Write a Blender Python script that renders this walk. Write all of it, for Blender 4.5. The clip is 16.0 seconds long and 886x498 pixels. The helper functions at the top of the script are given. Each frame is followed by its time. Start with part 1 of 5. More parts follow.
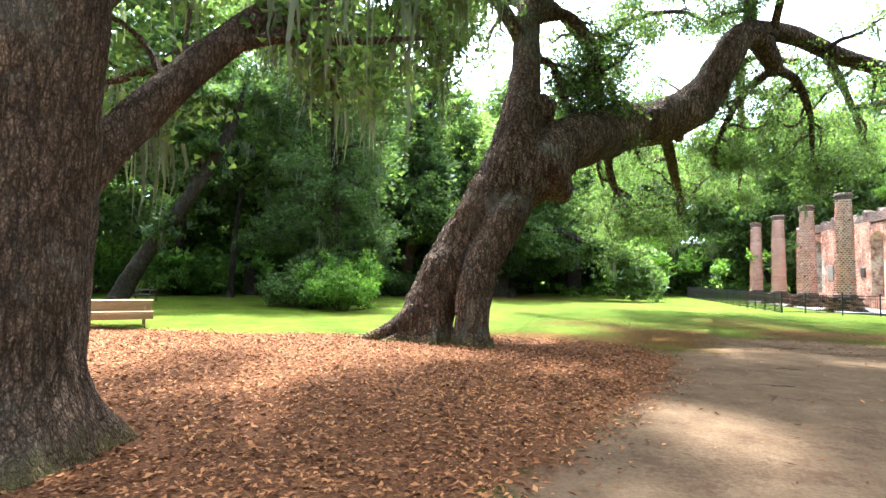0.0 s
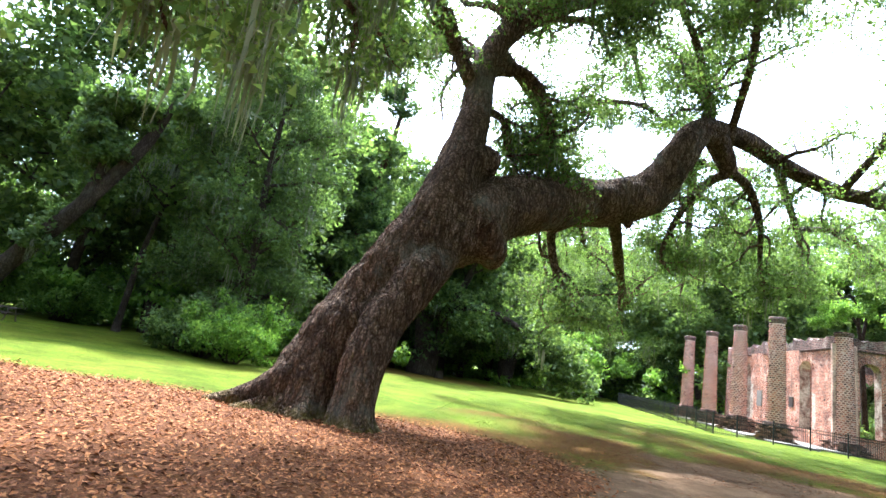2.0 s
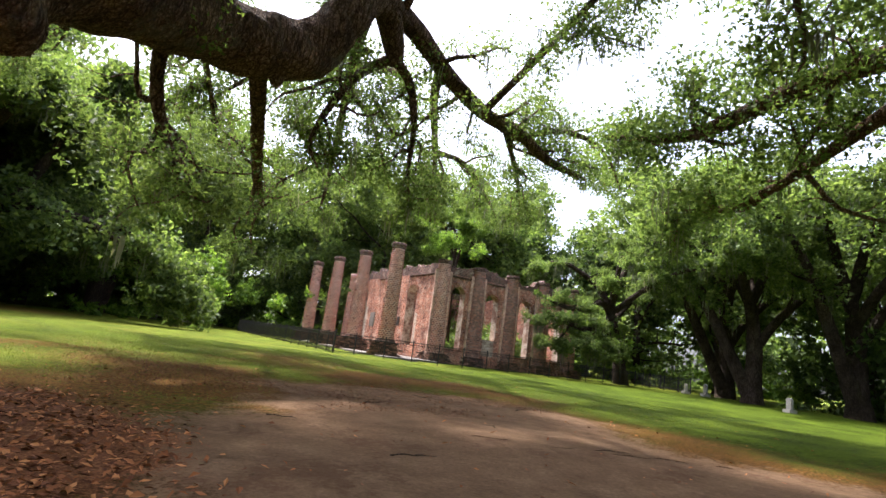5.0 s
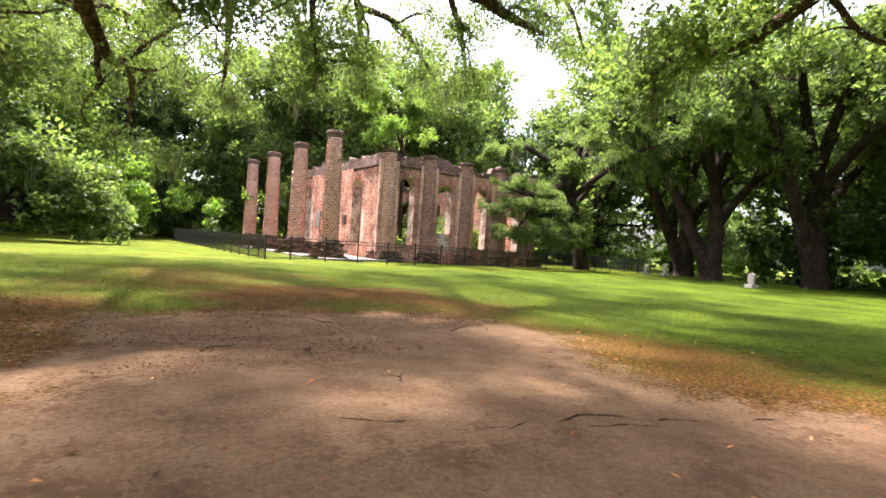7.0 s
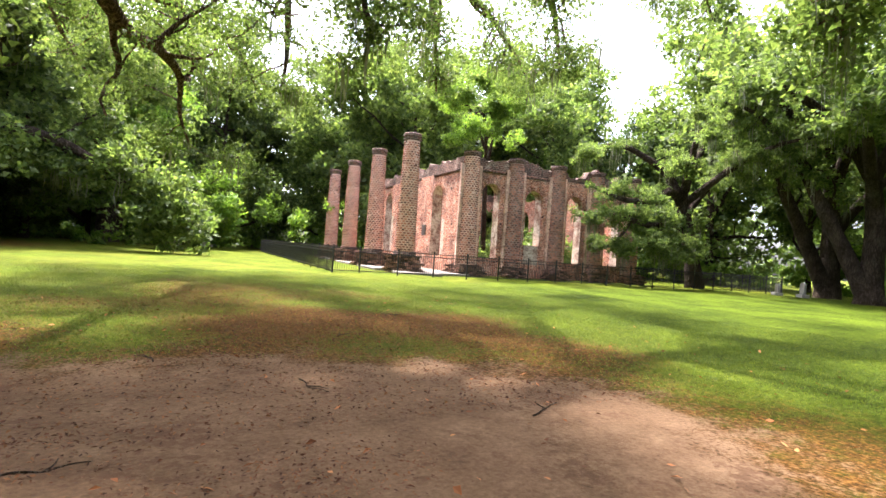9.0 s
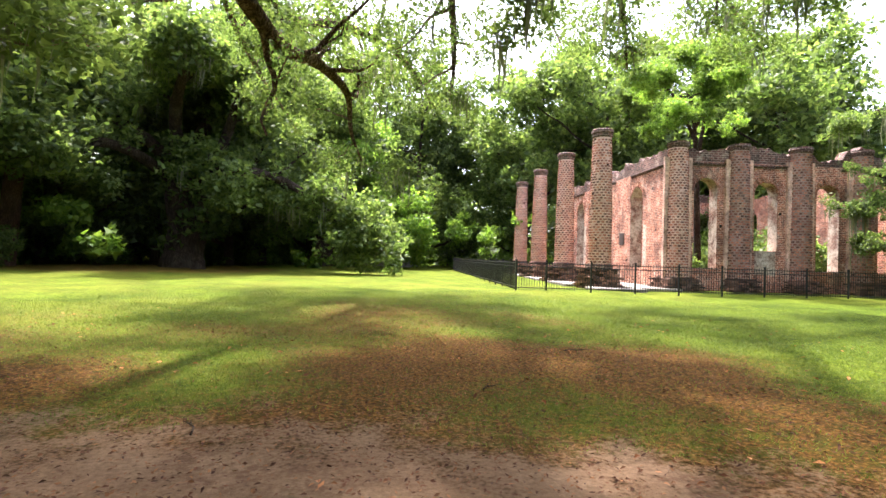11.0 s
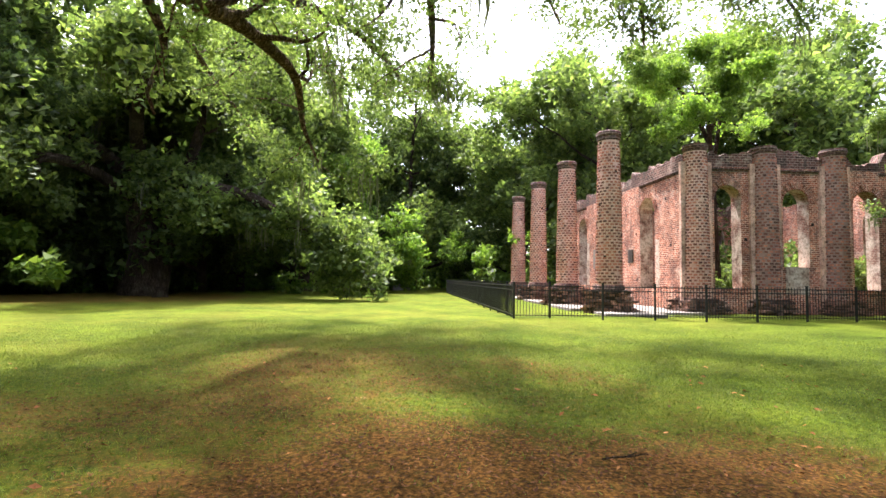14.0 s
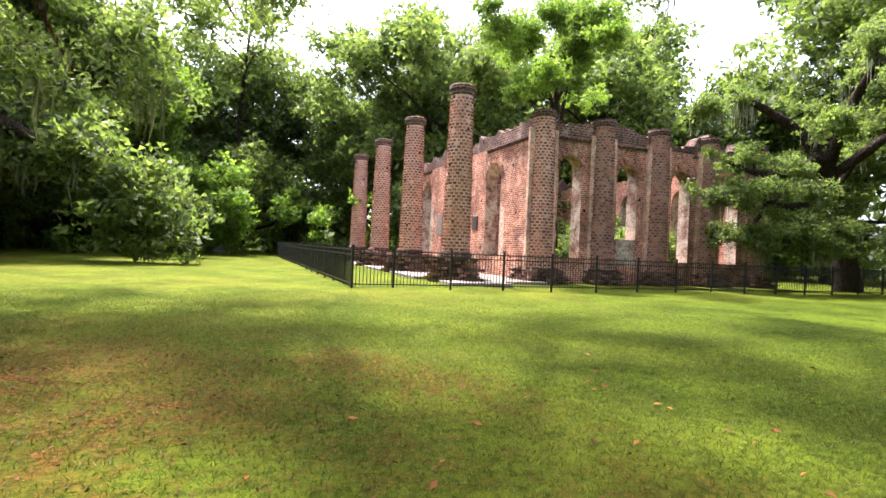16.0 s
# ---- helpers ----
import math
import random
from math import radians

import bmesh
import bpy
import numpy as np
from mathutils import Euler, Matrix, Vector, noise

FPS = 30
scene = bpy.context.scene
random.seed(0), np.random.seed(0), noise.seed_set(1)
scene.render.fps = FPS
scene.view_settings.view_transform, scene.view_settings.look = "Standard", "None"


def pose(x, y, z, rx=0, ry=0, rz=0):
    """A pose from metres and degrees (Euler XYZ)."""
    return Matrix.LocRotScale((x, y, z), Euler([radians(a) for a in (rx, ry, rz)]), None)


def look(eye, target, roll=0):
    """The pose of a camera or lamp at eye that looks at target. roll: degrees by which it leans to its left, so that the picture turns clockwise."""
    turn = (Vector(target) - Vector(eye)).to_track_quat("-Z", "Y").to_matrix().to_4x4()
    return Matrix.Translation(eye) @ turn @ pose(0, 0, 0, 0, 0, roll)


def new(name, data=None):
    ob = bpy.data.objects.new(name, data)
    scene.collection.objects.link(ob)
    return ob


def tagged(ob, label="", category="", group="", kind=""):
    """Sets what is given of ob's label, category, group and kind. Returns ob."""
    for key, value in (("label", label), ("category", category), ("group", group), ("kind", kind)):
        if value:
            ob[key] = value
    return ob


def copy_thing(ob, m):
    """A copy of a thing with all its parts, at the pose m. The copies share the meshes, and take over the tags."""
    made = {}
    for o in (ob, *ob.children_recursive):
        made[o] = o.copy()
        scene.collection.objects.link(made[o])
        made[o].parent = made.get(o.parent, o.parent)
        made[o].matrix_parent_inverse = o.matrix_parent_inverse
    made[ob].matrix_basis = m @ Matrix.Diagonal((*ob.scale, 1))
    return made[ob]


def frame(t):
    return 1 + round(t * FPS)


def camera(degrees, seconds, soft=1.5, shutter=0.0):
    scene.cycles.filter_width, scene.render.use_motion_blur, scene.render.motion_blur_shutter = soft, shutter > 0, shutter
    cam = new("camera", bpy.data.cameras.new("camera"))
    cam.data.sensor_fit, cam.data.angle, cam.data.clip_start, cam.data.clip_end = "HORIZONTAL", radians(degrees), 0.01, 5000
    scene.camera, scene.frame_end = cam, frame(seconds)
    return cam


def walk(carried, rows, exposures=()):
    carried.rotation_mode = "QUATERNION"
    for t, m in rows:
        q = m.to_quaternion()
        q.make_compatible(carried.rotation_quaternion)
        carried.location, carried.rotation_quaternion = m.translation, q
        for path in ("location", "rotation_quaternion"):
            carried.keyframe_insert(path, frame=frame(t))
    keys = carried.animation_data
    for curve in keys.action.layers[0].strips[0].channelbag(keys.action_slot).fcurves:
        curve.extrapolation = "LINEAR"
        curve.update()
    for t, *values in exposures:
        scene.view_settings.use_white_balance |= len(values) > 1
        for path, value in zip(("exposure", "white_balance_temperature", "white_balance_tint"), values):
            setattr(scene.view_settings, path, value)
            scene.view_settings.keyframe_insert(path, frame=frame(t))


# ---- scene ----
cam = camera(82.0, 16.0)
PATH = [
    (0, (-12.572, -38.631, 1.923), (-13.108, -36.707, 2.036), 1.1),
    (0.5, (-12.546, -37.863, 1.877), (-13.066, -35.935, 1.998), 2.3),
    (1, (-12.525, -37.059, 1.884), (-13.027, -35.128, 2.024), 3.9),
    (1.5, (-12.503, -36.288, 1.829), (-12.954, -34.352, 2.049), 6.8),
    (2, (-12.14, -35.579, 1.756), (-12.497, -33.657, 2.177), 9.4),
    (2.5, (-11.797, -34.978, 1.687), (-11.954, -33.101, 2.361), 11.5),
    (3, (-11.554, -34.222, 1.588), (-11.471, -32.434, 2.481), 11.5),
    (3.5, (-11.471, -33.323, 1.42), (-11.164, -31.586, 2.362), 9.8),
    (4, (-11.484, -32.357, 1.28), (-10.918, -30.615, 2.084), 7.7),
    (4.5, (-11.241, -31.281, 1.2), (-10.462, -29.537, 1.794), 7.6),
    (5, (-11.052, -30.451, 1.2), (-10.061, -28.756, 1.577), 7.6),
    (7.5, (-7.56, -27.249, 1.482), (-6.412, -25.611, 1.447), 3.0),
    (8, (-6.981, -26.537, 1.499), (-5.893, -24.859, 1.465), 2.8),
    (10.5, (-5.039, -22.937, 1.37), (-4.689, -20.968, 1.409), 3.9),
    (11, (-4.824, -22.526, 1.401), (-4.691, -20.531, 1.433), 1.8),
    (11.5, (-4.716, -22.334, 1.483), (-4.856, -20.339, 1.52), -0.2),
    (12, (-4.589, -22.165, 1.561), (-4.976, -20.204, 1.648), -1.4),
    (12.5, (-4.422, -21.761, 1.612), (-4.897, -19.823, 1.745), 0.3),
    (13, (-4.296, -20.98, 1.622), (-4.668, -19.019, 1.761), 2.4),
    (13.5, (-4.147, -19.982, 1.556), (-4.311, -17.995, 1.713), 2.3),
    (14, (-4.036, -18.977, 1.488), (-3.896, -16.985, 1.603), 0.9),
    (14.5, (-3.878, -18.107, 1.44), (-3.45, -16.156, 1.533), 0.6),
    (15, (-3.77, -17.403, 1.436), (-3.189, -15.491, 1.515), 1.7),
    (15.5, (-3.628, -16.797, 1.409), (-2.969, -14.91, 1.459), 1.7),
    (16, (-3.434, -16.14, 1.409), (-2.685, -14.285, 1.408), 2.6),
]
walk(cam, [(t, look(eye, target, roll)) for t, eye, target, roll in PATH],
     [(0, 3.15, 5150, 2), (1.5, 3.0, 5150, 4), (2.5, 2.7, 5000, 10), (3.5, 1.8, 5000, 13), (4, 1.55, 5150, 15), (4.5, 1.65, 5450, 17), (5, 1.95, 5800, 18), (7.5, 2.7, 6050, 20), (10.5, 2.75, 5850, 19), (13, 2.65, 5850, 19), (14.5, 2.4, 5900, 20), (16, 2.4, 5950, 22)])

# ---- light ----
SUN_TO = Vector((-0.16, 0.52, 1.15)).normalized()
world = bpy.data.worlds.new("sky")
scene.world = world
world.use_nodes = True
wn = world.node_tree.nodes
sky = wn.new("ShaderNodeTexSky")
sky.sky_type = 'NISHITA'
sky.sun_disc = False
sky.sun_elevation = math.asin(SUN_TO.z)
sky.sun_rotation = math.atan2(SUN_TO.x, SUN_TO.y)
sky.air_density, sky.dust_density, sky.ozone_density = 1.0, 6.0, 0.6
wn["Background"].inputs["Strength"].default_value = 0.15
haze = wn.new("ShaderNodeHueSaturation")
haze.inputs["Saturation"].default_value = 0.5
world.node_tree.links.new(sky.outputs[0], haze.inputs["Color"])
world.node_tree.links.new(haze.outputs[0], wn["Background"].inputs["Color"])
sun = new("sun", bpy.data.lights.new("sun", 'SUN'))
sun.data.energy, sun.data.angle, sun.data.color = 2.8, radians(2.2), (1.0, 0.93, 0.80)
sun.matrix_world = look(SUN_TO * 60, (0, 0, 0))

# ---- materials ----


class Nodes:
    """A small writer of node materials."""

    def __init__(self, name, rough=0.9, spec=0.2):
        self.mat = bpy.data.materials.new(name)
        self.mat.use_nodes = True
        self.t = self.mat.node_tree
        self.bsdf = self.t.nodes["Principled BSDF"]
        self.bsdf.inputs["Roughness"].default_value = rough
        self.bsdf.inputs["Specular IOR Level"].default_value = spec

    def node(self, kind, **values):
        n = self.t.nodes.new("ShaderNode" + kind)
        for key, value in values.items():
            if key in n.inputs:
                n.inputs[key].default_value = value
        return n

    def link(self, a, b):
        self.t.links.new(a, b)

    def coords(self, scale=(1, 1, 1), which="Object"):
        c = self.node("TexCoord")
        m = self.node("Mapping", Scale=scale)
        self.link(c.outputs[which], m.inputs["Vector"])
        return m.outputs[0]

    def noise(self, vec, scale, detail=4.0, rough=0.55, distort=0.0):
        n = self.node("TexNoise", Scale=scale, Detail=detail, Roughness=rough, Distortion=distort)
        if vec is not None:
            self.link(vec, n.inputs["Vector"])
        return n.outputs["Fac"]

    def ramp(self, fac, stops):
        r = self.t.nodes.new("ShaderNodeValToRGB")
        e = r.color_ramp.elements
        while len(e) < len(stops):
            e.new(0.5)
        for item, (pos, col) in zip(e, stops):
            item.position, item.color = pos, (*col, 1.0) if len(col) == 3 else col
        self.link(fac, r.inputs[0])
        return r.outputs[0]

    def mix(self, fac, a, b, blend='MIX'):
        m = self.t.nodes.new("ShaderNodeMix")
        m.data_type, m.blend_type = 'RGBA', blend
        for socket, value in ((m.inputs[0], fac), (m.inputs[6], a), (m.inputs[7], b)):
            if isinstance(value, (int, float)):
                socket.default_value = value
            elif isinstance(value, tuple):
                socket.default_value = (*value, 1.0)
            else:
                self.link(value, socket)
        return m.outputs[2]

    def math(self, op, a, b=0.0):
        m = self.t.nodes.new("ShaderNodeMath")
        m.operation = op
        for socket, value in zip(m.inputs, (a, b)):
            if isinstance(value, (int, float)):
                socket.default_value = value
            else:
                self.link(value, socket)
        return m.outputs[0]

    def attr(self, name):
        a = self.t.nodes.new("ShaderNodeAttribute")
        a.attribute_name = name
        return a.outputs["Fac"]

    def bump(self, height, strength=0.5, distance=0.02):
        b = self.node("Bump", Strength=strength, Distance=distance)
        self.link(height, b.inputs["Height"])
        self.link(b.outputs[0], self.bsdf.inputs["Normal"])

    def color(self, socket):
        self.link(socket, self.bsdf.inputs["Base Color"])
        return self.mat


def bark_material(name, dark, mid, light, scale=1.0, lichen=0.4, foot=0.0):
    """Bark in long broken plates with deep furrows, blotched with lichen."""
    m = Nodes(name, 0.95, 0.1)

    def plates(size, stretch, wide):
        v = m.coords((scale, scale, scale * stretch))
        warp = m.node("VectorMath")
        warp.operation = 'MULTIPLY_ADD'
        nz = m.node("TexNoise", Scale=size * 0.55, Detail=4.0, Roughness=0.65)
        m.link(v, nz.inputs["Vector"])
        m.link(nz.outputs["Color"], warp.inputs[0])
        warp.inputs[1].default_value = (1.6 / size, 1.6 / size, 1.6 / size)
        m.link(v, warp.inputs[2])
        cells = m.node("TexVoronoi", Scale=size)
        cells.feature = 'DISTANCE_TO_EDGE'
        m.link(warp.outputs[0], cells.inputs["Vector"])
        return m.ramp(cells.outputs["Distance"], [(0.0, (0, 0, 0)), (wide, (1, 1, 1))])

    coarse, small = plates(13.0, 0.22, 0.20), plates(34.0, 0.36, 0.24)
    fine = m.noise(m.coords((scale, scale, scale * 0.7)), 48.0, 6, 0.75)
    base = m.ramp(fine, [(0.30, dark), (0.5, mid), (0.70, light)])
    shade = m.mix(m.math('MULTIPLY', m.math('ADD', m.math('MULTIPLY', coarse, 0.72), 0.28), m.math('ADD', m.math('MULTIPLY', small, 0.62), 0.38)), dark, base)
    patch = m.ramp(m.noise(m.coords(), 1.3 * scale, 6, 0.7), [(0.54, (0, 0, 0)), (0.66, (1, 1, 1))])
    grey = m.mix(fine, (0.06, 0.062, 0.045), (0.36, 0.35, 0.28))
    both = m.mix(m.math('MULTIPLY', patch, lichen), shade, grey)
    blot = m.ramp(m.noise(m.coords((1, 1, 0.6)), 2.2 * scale, 6, 0.7), [(0.34, (0.6, 0.57, 0.55)), (0.64, (1.25, 1.2, 1.15))])
    both = m.mix(1.0, both, blot, 'MULTIPLY')
    if foot:
        z = m.t.nodes.new("ShaderNodeSeparateXYZ")
        m.link(m.coords(), z.inputs[0])
        low = m.math('ADD', m.math('MULTIPLY', z.outputs[2], -0.9), m.noise(m.coords(), 2.6, 6, 0.7))
        both = m.mix(m.math('MULTIPLY', m.ramp(low, [(0.26, (0, 0, 0)), (0.55, (1, 1, 1))]), foot), both, m.mix(fine, (0.07, 0.055, 0.01), (0.30, 0.22, 0.05)))
    m.bump(m.math('ADD', m.math('ADD', coarse, m.math('MULTIPLY', small, 0.5)), m.math('MULTIPLY', fine, 0.5)), 1.0, 0.06 / scale)
    return m.color(both)


def leaf_material(name, a, b, c, glow=0.52):
    """Leaves: each one its own green, with light coming through."""
    m = Nodes(name, 0.55, 0.25)
    g = m.t.nodes.new("ShaderNodeNewGeometry")
    col = m.ramp(g.outputs["Random Per Island"], [(0.0, a), (0.5, b), (1.0, c)])
    o = m.t.nodes.new("ShaderNodeObjectInfo")
    col = m.mix(m.math('MULTIPLY', o.outputs["Random"], 0.25), col, (0.10, 0.12, 0.03))
    big = m.ramp(m.noise(m.coords(), 0.35, 3), [(0.3, (0.72, 0.72, 0.72)), (0.7, (1.2, 1.2, 1.1))])
    col = m.mix(1.0, col, big, 'MULTIPLY')
    m.color(col)
    tr = m.node("BsdfTranslucent")
    m.link(m.mix(1.0, col, (1.6, 1.7, 0.85), 'MULTIPLY'), tr.inputs["Color"])
    s = m.node("MixShader", Fac=glow)
    m.link(m.bsdf.outputs[0], s.inputs[1])
    m.link(tr.outputs[0], s.inputs[2])
    m.link(s.outputs[0], m.t.nodes["Material Output"].inputs["Surface"])
    return m.mat


def brick_material(name, a, b, mortar, width=0.22, height=0.085, plaster=0.0, worn=0.5, gap=0.014):
    m = Nodes(name, 0.92, 0.15)
    uv = m.coords((1, 1, 1), "UV")
    br = m.node("TexBrick", Scale=1.0)
    br.inputs["Color1"].default_value, br.inputs["Color2"].default_value = (*a, 1), (*b, 1)
    br.inputs["Mortar"].default_value = (*mortar, 1)
    br.inputs["Mortar Size"].default_value = gap
    br.inputs["Mortar Smooth"].default_value = 0.3
    br.inputs["Bias"].default_value = 0.0
    br.inputs["Brick Width"].default_value, br.inputs["Row Height"].default_value = width, height
    jitter = m.node("VectorMath")
    jitter.operation = 'MULTIPLY_ADD'
    nz = m.node("TexNoise", Scale=7.0, Detail=3.0)
    m.link(uv, nz.inputs["Vector"])
    m.link(nz.outputs["Color"], jitter.inputs[0])
    jitter.inputs[1].default_value = (0.02, 0.02, 0.0)
    m.link(uv, jitter.inputs[2])
    m.link(jitter.outputs[0], br.inputs["Vector"])
    obj = m.coords()
    big = m.ramp(m.noise(obj, 0.55, 5, 0.6), [(0.36, (0.55, 0.52, 0.52)), (0.64, (1.3, 1.2, 1.15))])
    col = m.mix(1.0, br.outputs["Color"], big, 'MULTIPLY')
    soot = m.ramp(m.noise(m.coords((1.2, 1.2, 0.25)), 1.6, 5, 0.65), [(0.50, (0, 0, 0)), (0.72, (1, 1, 1))])
    col = m.mix(m.math('MULTIPLY', soot, worn), col, (0.10, 0.085, 0.075))
    lime = m.ramp(m.noise(obj, 1.1, 6, 0.7), [(0.56 - 0.16 * plaster, (0, 0, 0)), (0.66 - 0.1 * plaster, (1, 1, 1))])
    col = m.mix(m.math('MULTIPLY', lime, 0.35 + 0.6 * plaster), col, (0.58, 0.50, 0.40))
    chip = m.ramp(m.noise(obj, 6.5, 5, 0.7), [(0.36, (0.5, 0.48, 0.46)), (0.55, (1.08, 1.06, 1.04))])
    col = m.mix(1.0, col, chip, 'MULTIPLY')
    rough = m.math('ADD', m.math('MULTIPLY', br.outputs["Fac"], -1.0), m.math('MULTIPLY', m.noise(obj, 22.0, 5), 0.8))
    m.bump(rough, 0.8, 0.02)
    return m.color(col)


def plain_material(name, a, b, rough=0.8, scale=6.0, bump=0.3, spec=0.2, metal=0.0, stretch=(1, 1, 1)):
    m = Nodes(name, rough, spec)
    m.bsdf.inputs["Metallic"].default_value = metal
    v = m.coords(stretch)
    f = m.math('ADD', m.math('MULTIPLY', m.noise(v, scale, 6, 0.65), 0.6), m.math('MULTIPLY', m.noise(v, scale * 0.17, 3), 0.4))
    m.bump(f, bump, 0.02)
    return m.color(m.ramp(f, [(0.34, a), (0.66, b)]))


def ground_material():
    m = Nodes("ground_cover", 0.97, 0.06)
    v = m.coords()
    big, mid, fine = m.noise(v, 0.22, 5, 0.6), m.noise(v, 1.7, 5, 0.65), m.noise(v, 24.0, 6, 0.7)
    blades = m.noise(v, 75.0, 3, 0.7)
    green = m.ramp(blades, [(0.30, (0.015, 0.031, 0.005)), (0.5, (0.078, 0.114, 0.007)), (0.72, (0.166, 0.204, 0.014))])
    straw = m.ramp(fine, [(0.3, (0.055, 0.054, 0.006)), (0.5, (0.13, 0.118, 0.014)), (0.75, (0.22, 0.185, 0.030))])
    # patchy noise: soft dapples of shade put into the lawn's green
    deep = m.ramp(m.noise(v, 0.5, 4, 0.6), [(0.38, (0.55, 0.6, 0.5)), (0.62, (1.1, 1.1, 1.0))])
    green = m.mix(1.0, green, deep, 'MULTIPLY')
    speck = m.ramp(m.noise(v, 11.0, 6, 0.75), [(0.38, (0.32, 0.34, 0.28)), (0.58, (1.25, 1.22, 1.15))])
    green = m.mix(1.0, green, speck, 'MULTIPLY')
    lush_shaded = m.attr("lush_shaded")
    straw = m.mix(lush_shaded, straw, green)
    # tree shade over the greener lawn, painted in by darkening its colour
    green = m.mix(1.0, green, m.mix(lush_shaded, (1.0, 1.0, 1.0), (0.62, 0.64, 0.5)), 'MULTIPLY')
    green = m.mix(m.math('MULTIPLY', m.ramp(m.math('ADD', m.math('MULTIPLY', big, 0.6), m.math('MULTIPLY', mid, 0.4)), [(0.42, (0, 0, 0)), (0.62, (1, 1, 1))]), 0.5), green, straw)
    dead = m.ramp(fine, [(0.34, (0.016, 0.009, 0.003)), (0.5, (0.080, 0.038, 0.009)), (0.66, (0.22, 0.106, 0.022))])
    sand = m.ramp(m.math('ADD', m.math('MULTIPLY', fine, 0.5), m.math('MULTIPLY', mid, 0.5)), [(0.32, (0.062, 0.037, 0.021)), (0.5, (0.132, 0.080, 0.045)), (0.68, (0.21, 0.138, 0.082))])
    debris = m.ramp(m.math('ADD', m.math('MULTIPLY', m.noise(v, 0.9, 5, 0.7), 0.6), m.math('MULTIPLY', m.noise(v, 9.0, 5, 0.75), 0.4)), [(0.53, (0, 0, 0)), (0.58, (1, 1, 1))])
    sand = m.mix(m.math('MULTIPLY', debris, 0.7), sand, (0.085, 0.046, 0.026))
    litter = m.ramp(m.noise(v, 34.0, 4, 0.7), [(0.3, (0.035, 0.015, 0.008)), (0.5, (0.12, 0.050, 0.021)), (0.72, (0.25, 0.115, 0.048))])
    brk = m.math('MULTIPLY', m.math('SUBTRACT', m.math('ADD', m.math('MULTIPLY', mid, 0.5), m.math('MULTIPLY', fine, 0.5)), 0.5), 1.8)

    tuft = m.math('MULTIPLY', m.math('SUBTRACT', m.math('ADD', m.math('MULTIPLY', m.noise(v, 5.5, 5, 0.7), 0.5), m.math('MULTIPLY', blades, 0.5)), 0.5), 3.2)

    def edge(name, low, high, by):
        return m.ramp(m.math('ADD', m.attr(name), by), [(low, (0, 0, 0)), (high, (1, 1, 1))])

    col = m.mix(edge("thin", 0.43, 0.92, tuft), green, dead)
    col = m.mix(edge("bare", 0.40, 0.62, brk), col, sand)
    col = m.mix(edge("litter", 0.44, 0.56, brk), col, litter)
    m.bump(m.math('ADD', m.math('MULTIPLY', fine, 0.5), m.math('MULTIPLY', blades, 0.5)), 0.7, 0.03)
    return m.color(col)


BARK = bark_material("bark_live_oak", (0.045, 0.028, 0.019), (0.28, 0.178, 0.118), (0.54, 0.38, 0.265), 1.0, 0.4, 0.6)
BARK_GREAT = bark_material("bark_old_live_oak", (0.030, 0.018, 0.012), (0.26, 0.165, 0.108), (0.60, 0.43, 0.30), 0.46, 0.6, 0.8)
BARK_RED = bark_material("bark_brown", (0.035, 0.021, 0.014), (0.19, 0.115, 0.072), (0.34, 0.22, 0.15), 1.0, 0.15)
BARK_FAR = bark_material("bark_far", (0.026, 0.020, 0.014), (0.105, 0.078, 0.058), (0.21, 0.165, 0.13), 0.6, 0.2)
LEAF_OAK = leaf_material("leaf_oak", (0.052, 0.082, 0.030), (0.104, 0.148, 0.048), (0.180, 0.225, 0.078), 0.56)
# fresh foliage, also brightened to paint sunlight on thickets and undergrowth
LEAF_FRESH_SUNLIT = leaf_material("leaf_fresh_sunlit", (0.080, 0.145, 0.022), (0.135, 0.225, 0.034), (0.225, 0.315, 0.06), 0.5)
LEAF_DARK = leaf_material("leaf_dark", (0.034, 0.060, 0.024), (0.066, 0.104, 0.038), (0.115, 0.158, 0.058), 0.5)
MOSS = leaf_material("spanish_moss", (0.10, 0.105, 0.080), (0.17, 0.17, 0.13), (0.24, 0.24, 0.185), 0.3)
BRICK = brick_material("brick_wall", (0.56, 0.215, 0.125), (0.17, 0.068, 0.048), (0.68, 0.49, 0.38), 0.24, 0.1, worn=0.8, plaster=0.2, gap=0.015)
BRICK_DARK = brick_material("brick_sooty", (0.19, 0.095, 0.075), (0.055, 0.036, 0.030), (0.26, 0.205, 0.17), 0.27, 0.125, worn=0.85, gap=0.022)
PLASTER = brick_material("brick_plastered", (0.34, 0.17, 0.12), (0.28, 0.13, 0.09), (0.45, 0.38, 0.30), plaster=1.0, worn=0.3)
IRON = plain_material("black_iron", (0.006, 0.006, 0.007), (0.014, 0.014, 0.015), 0.5, 30.0, 0.1, 0.4)
STONE = plain_material("weathered_stone", (0.14, 0.135, 0.115), (0.32, 0.30, 0.26), 0.9, 5.0, 0.4)
SLAB = plain_material("pale_paving", (0.13, 0.115, 0.095), (0.28, 0.245, 0.21), 0.9, 3.0, 0.4)
TIMBER = plain_material("weathered_timber", (0.17, 0.105, 0.052), (0.33, 0.22, 0.115), 0.85, 9.0, 0.4, stretch=(1, 8, 8))
TIMBER_DARK = plain_material("dark_timber", (0.06, 0.045, 0.035), (0.14, 0.11, 0.085), 0.85, 9.0, 0.4, stretch=(1, 8, 8))
BRONZE = plain_material("dark_plaque", (0.035, 0.028, 0.025), (0.07, 0.055, 0.045), 0.5, 12.0, 0.2, 0.4)
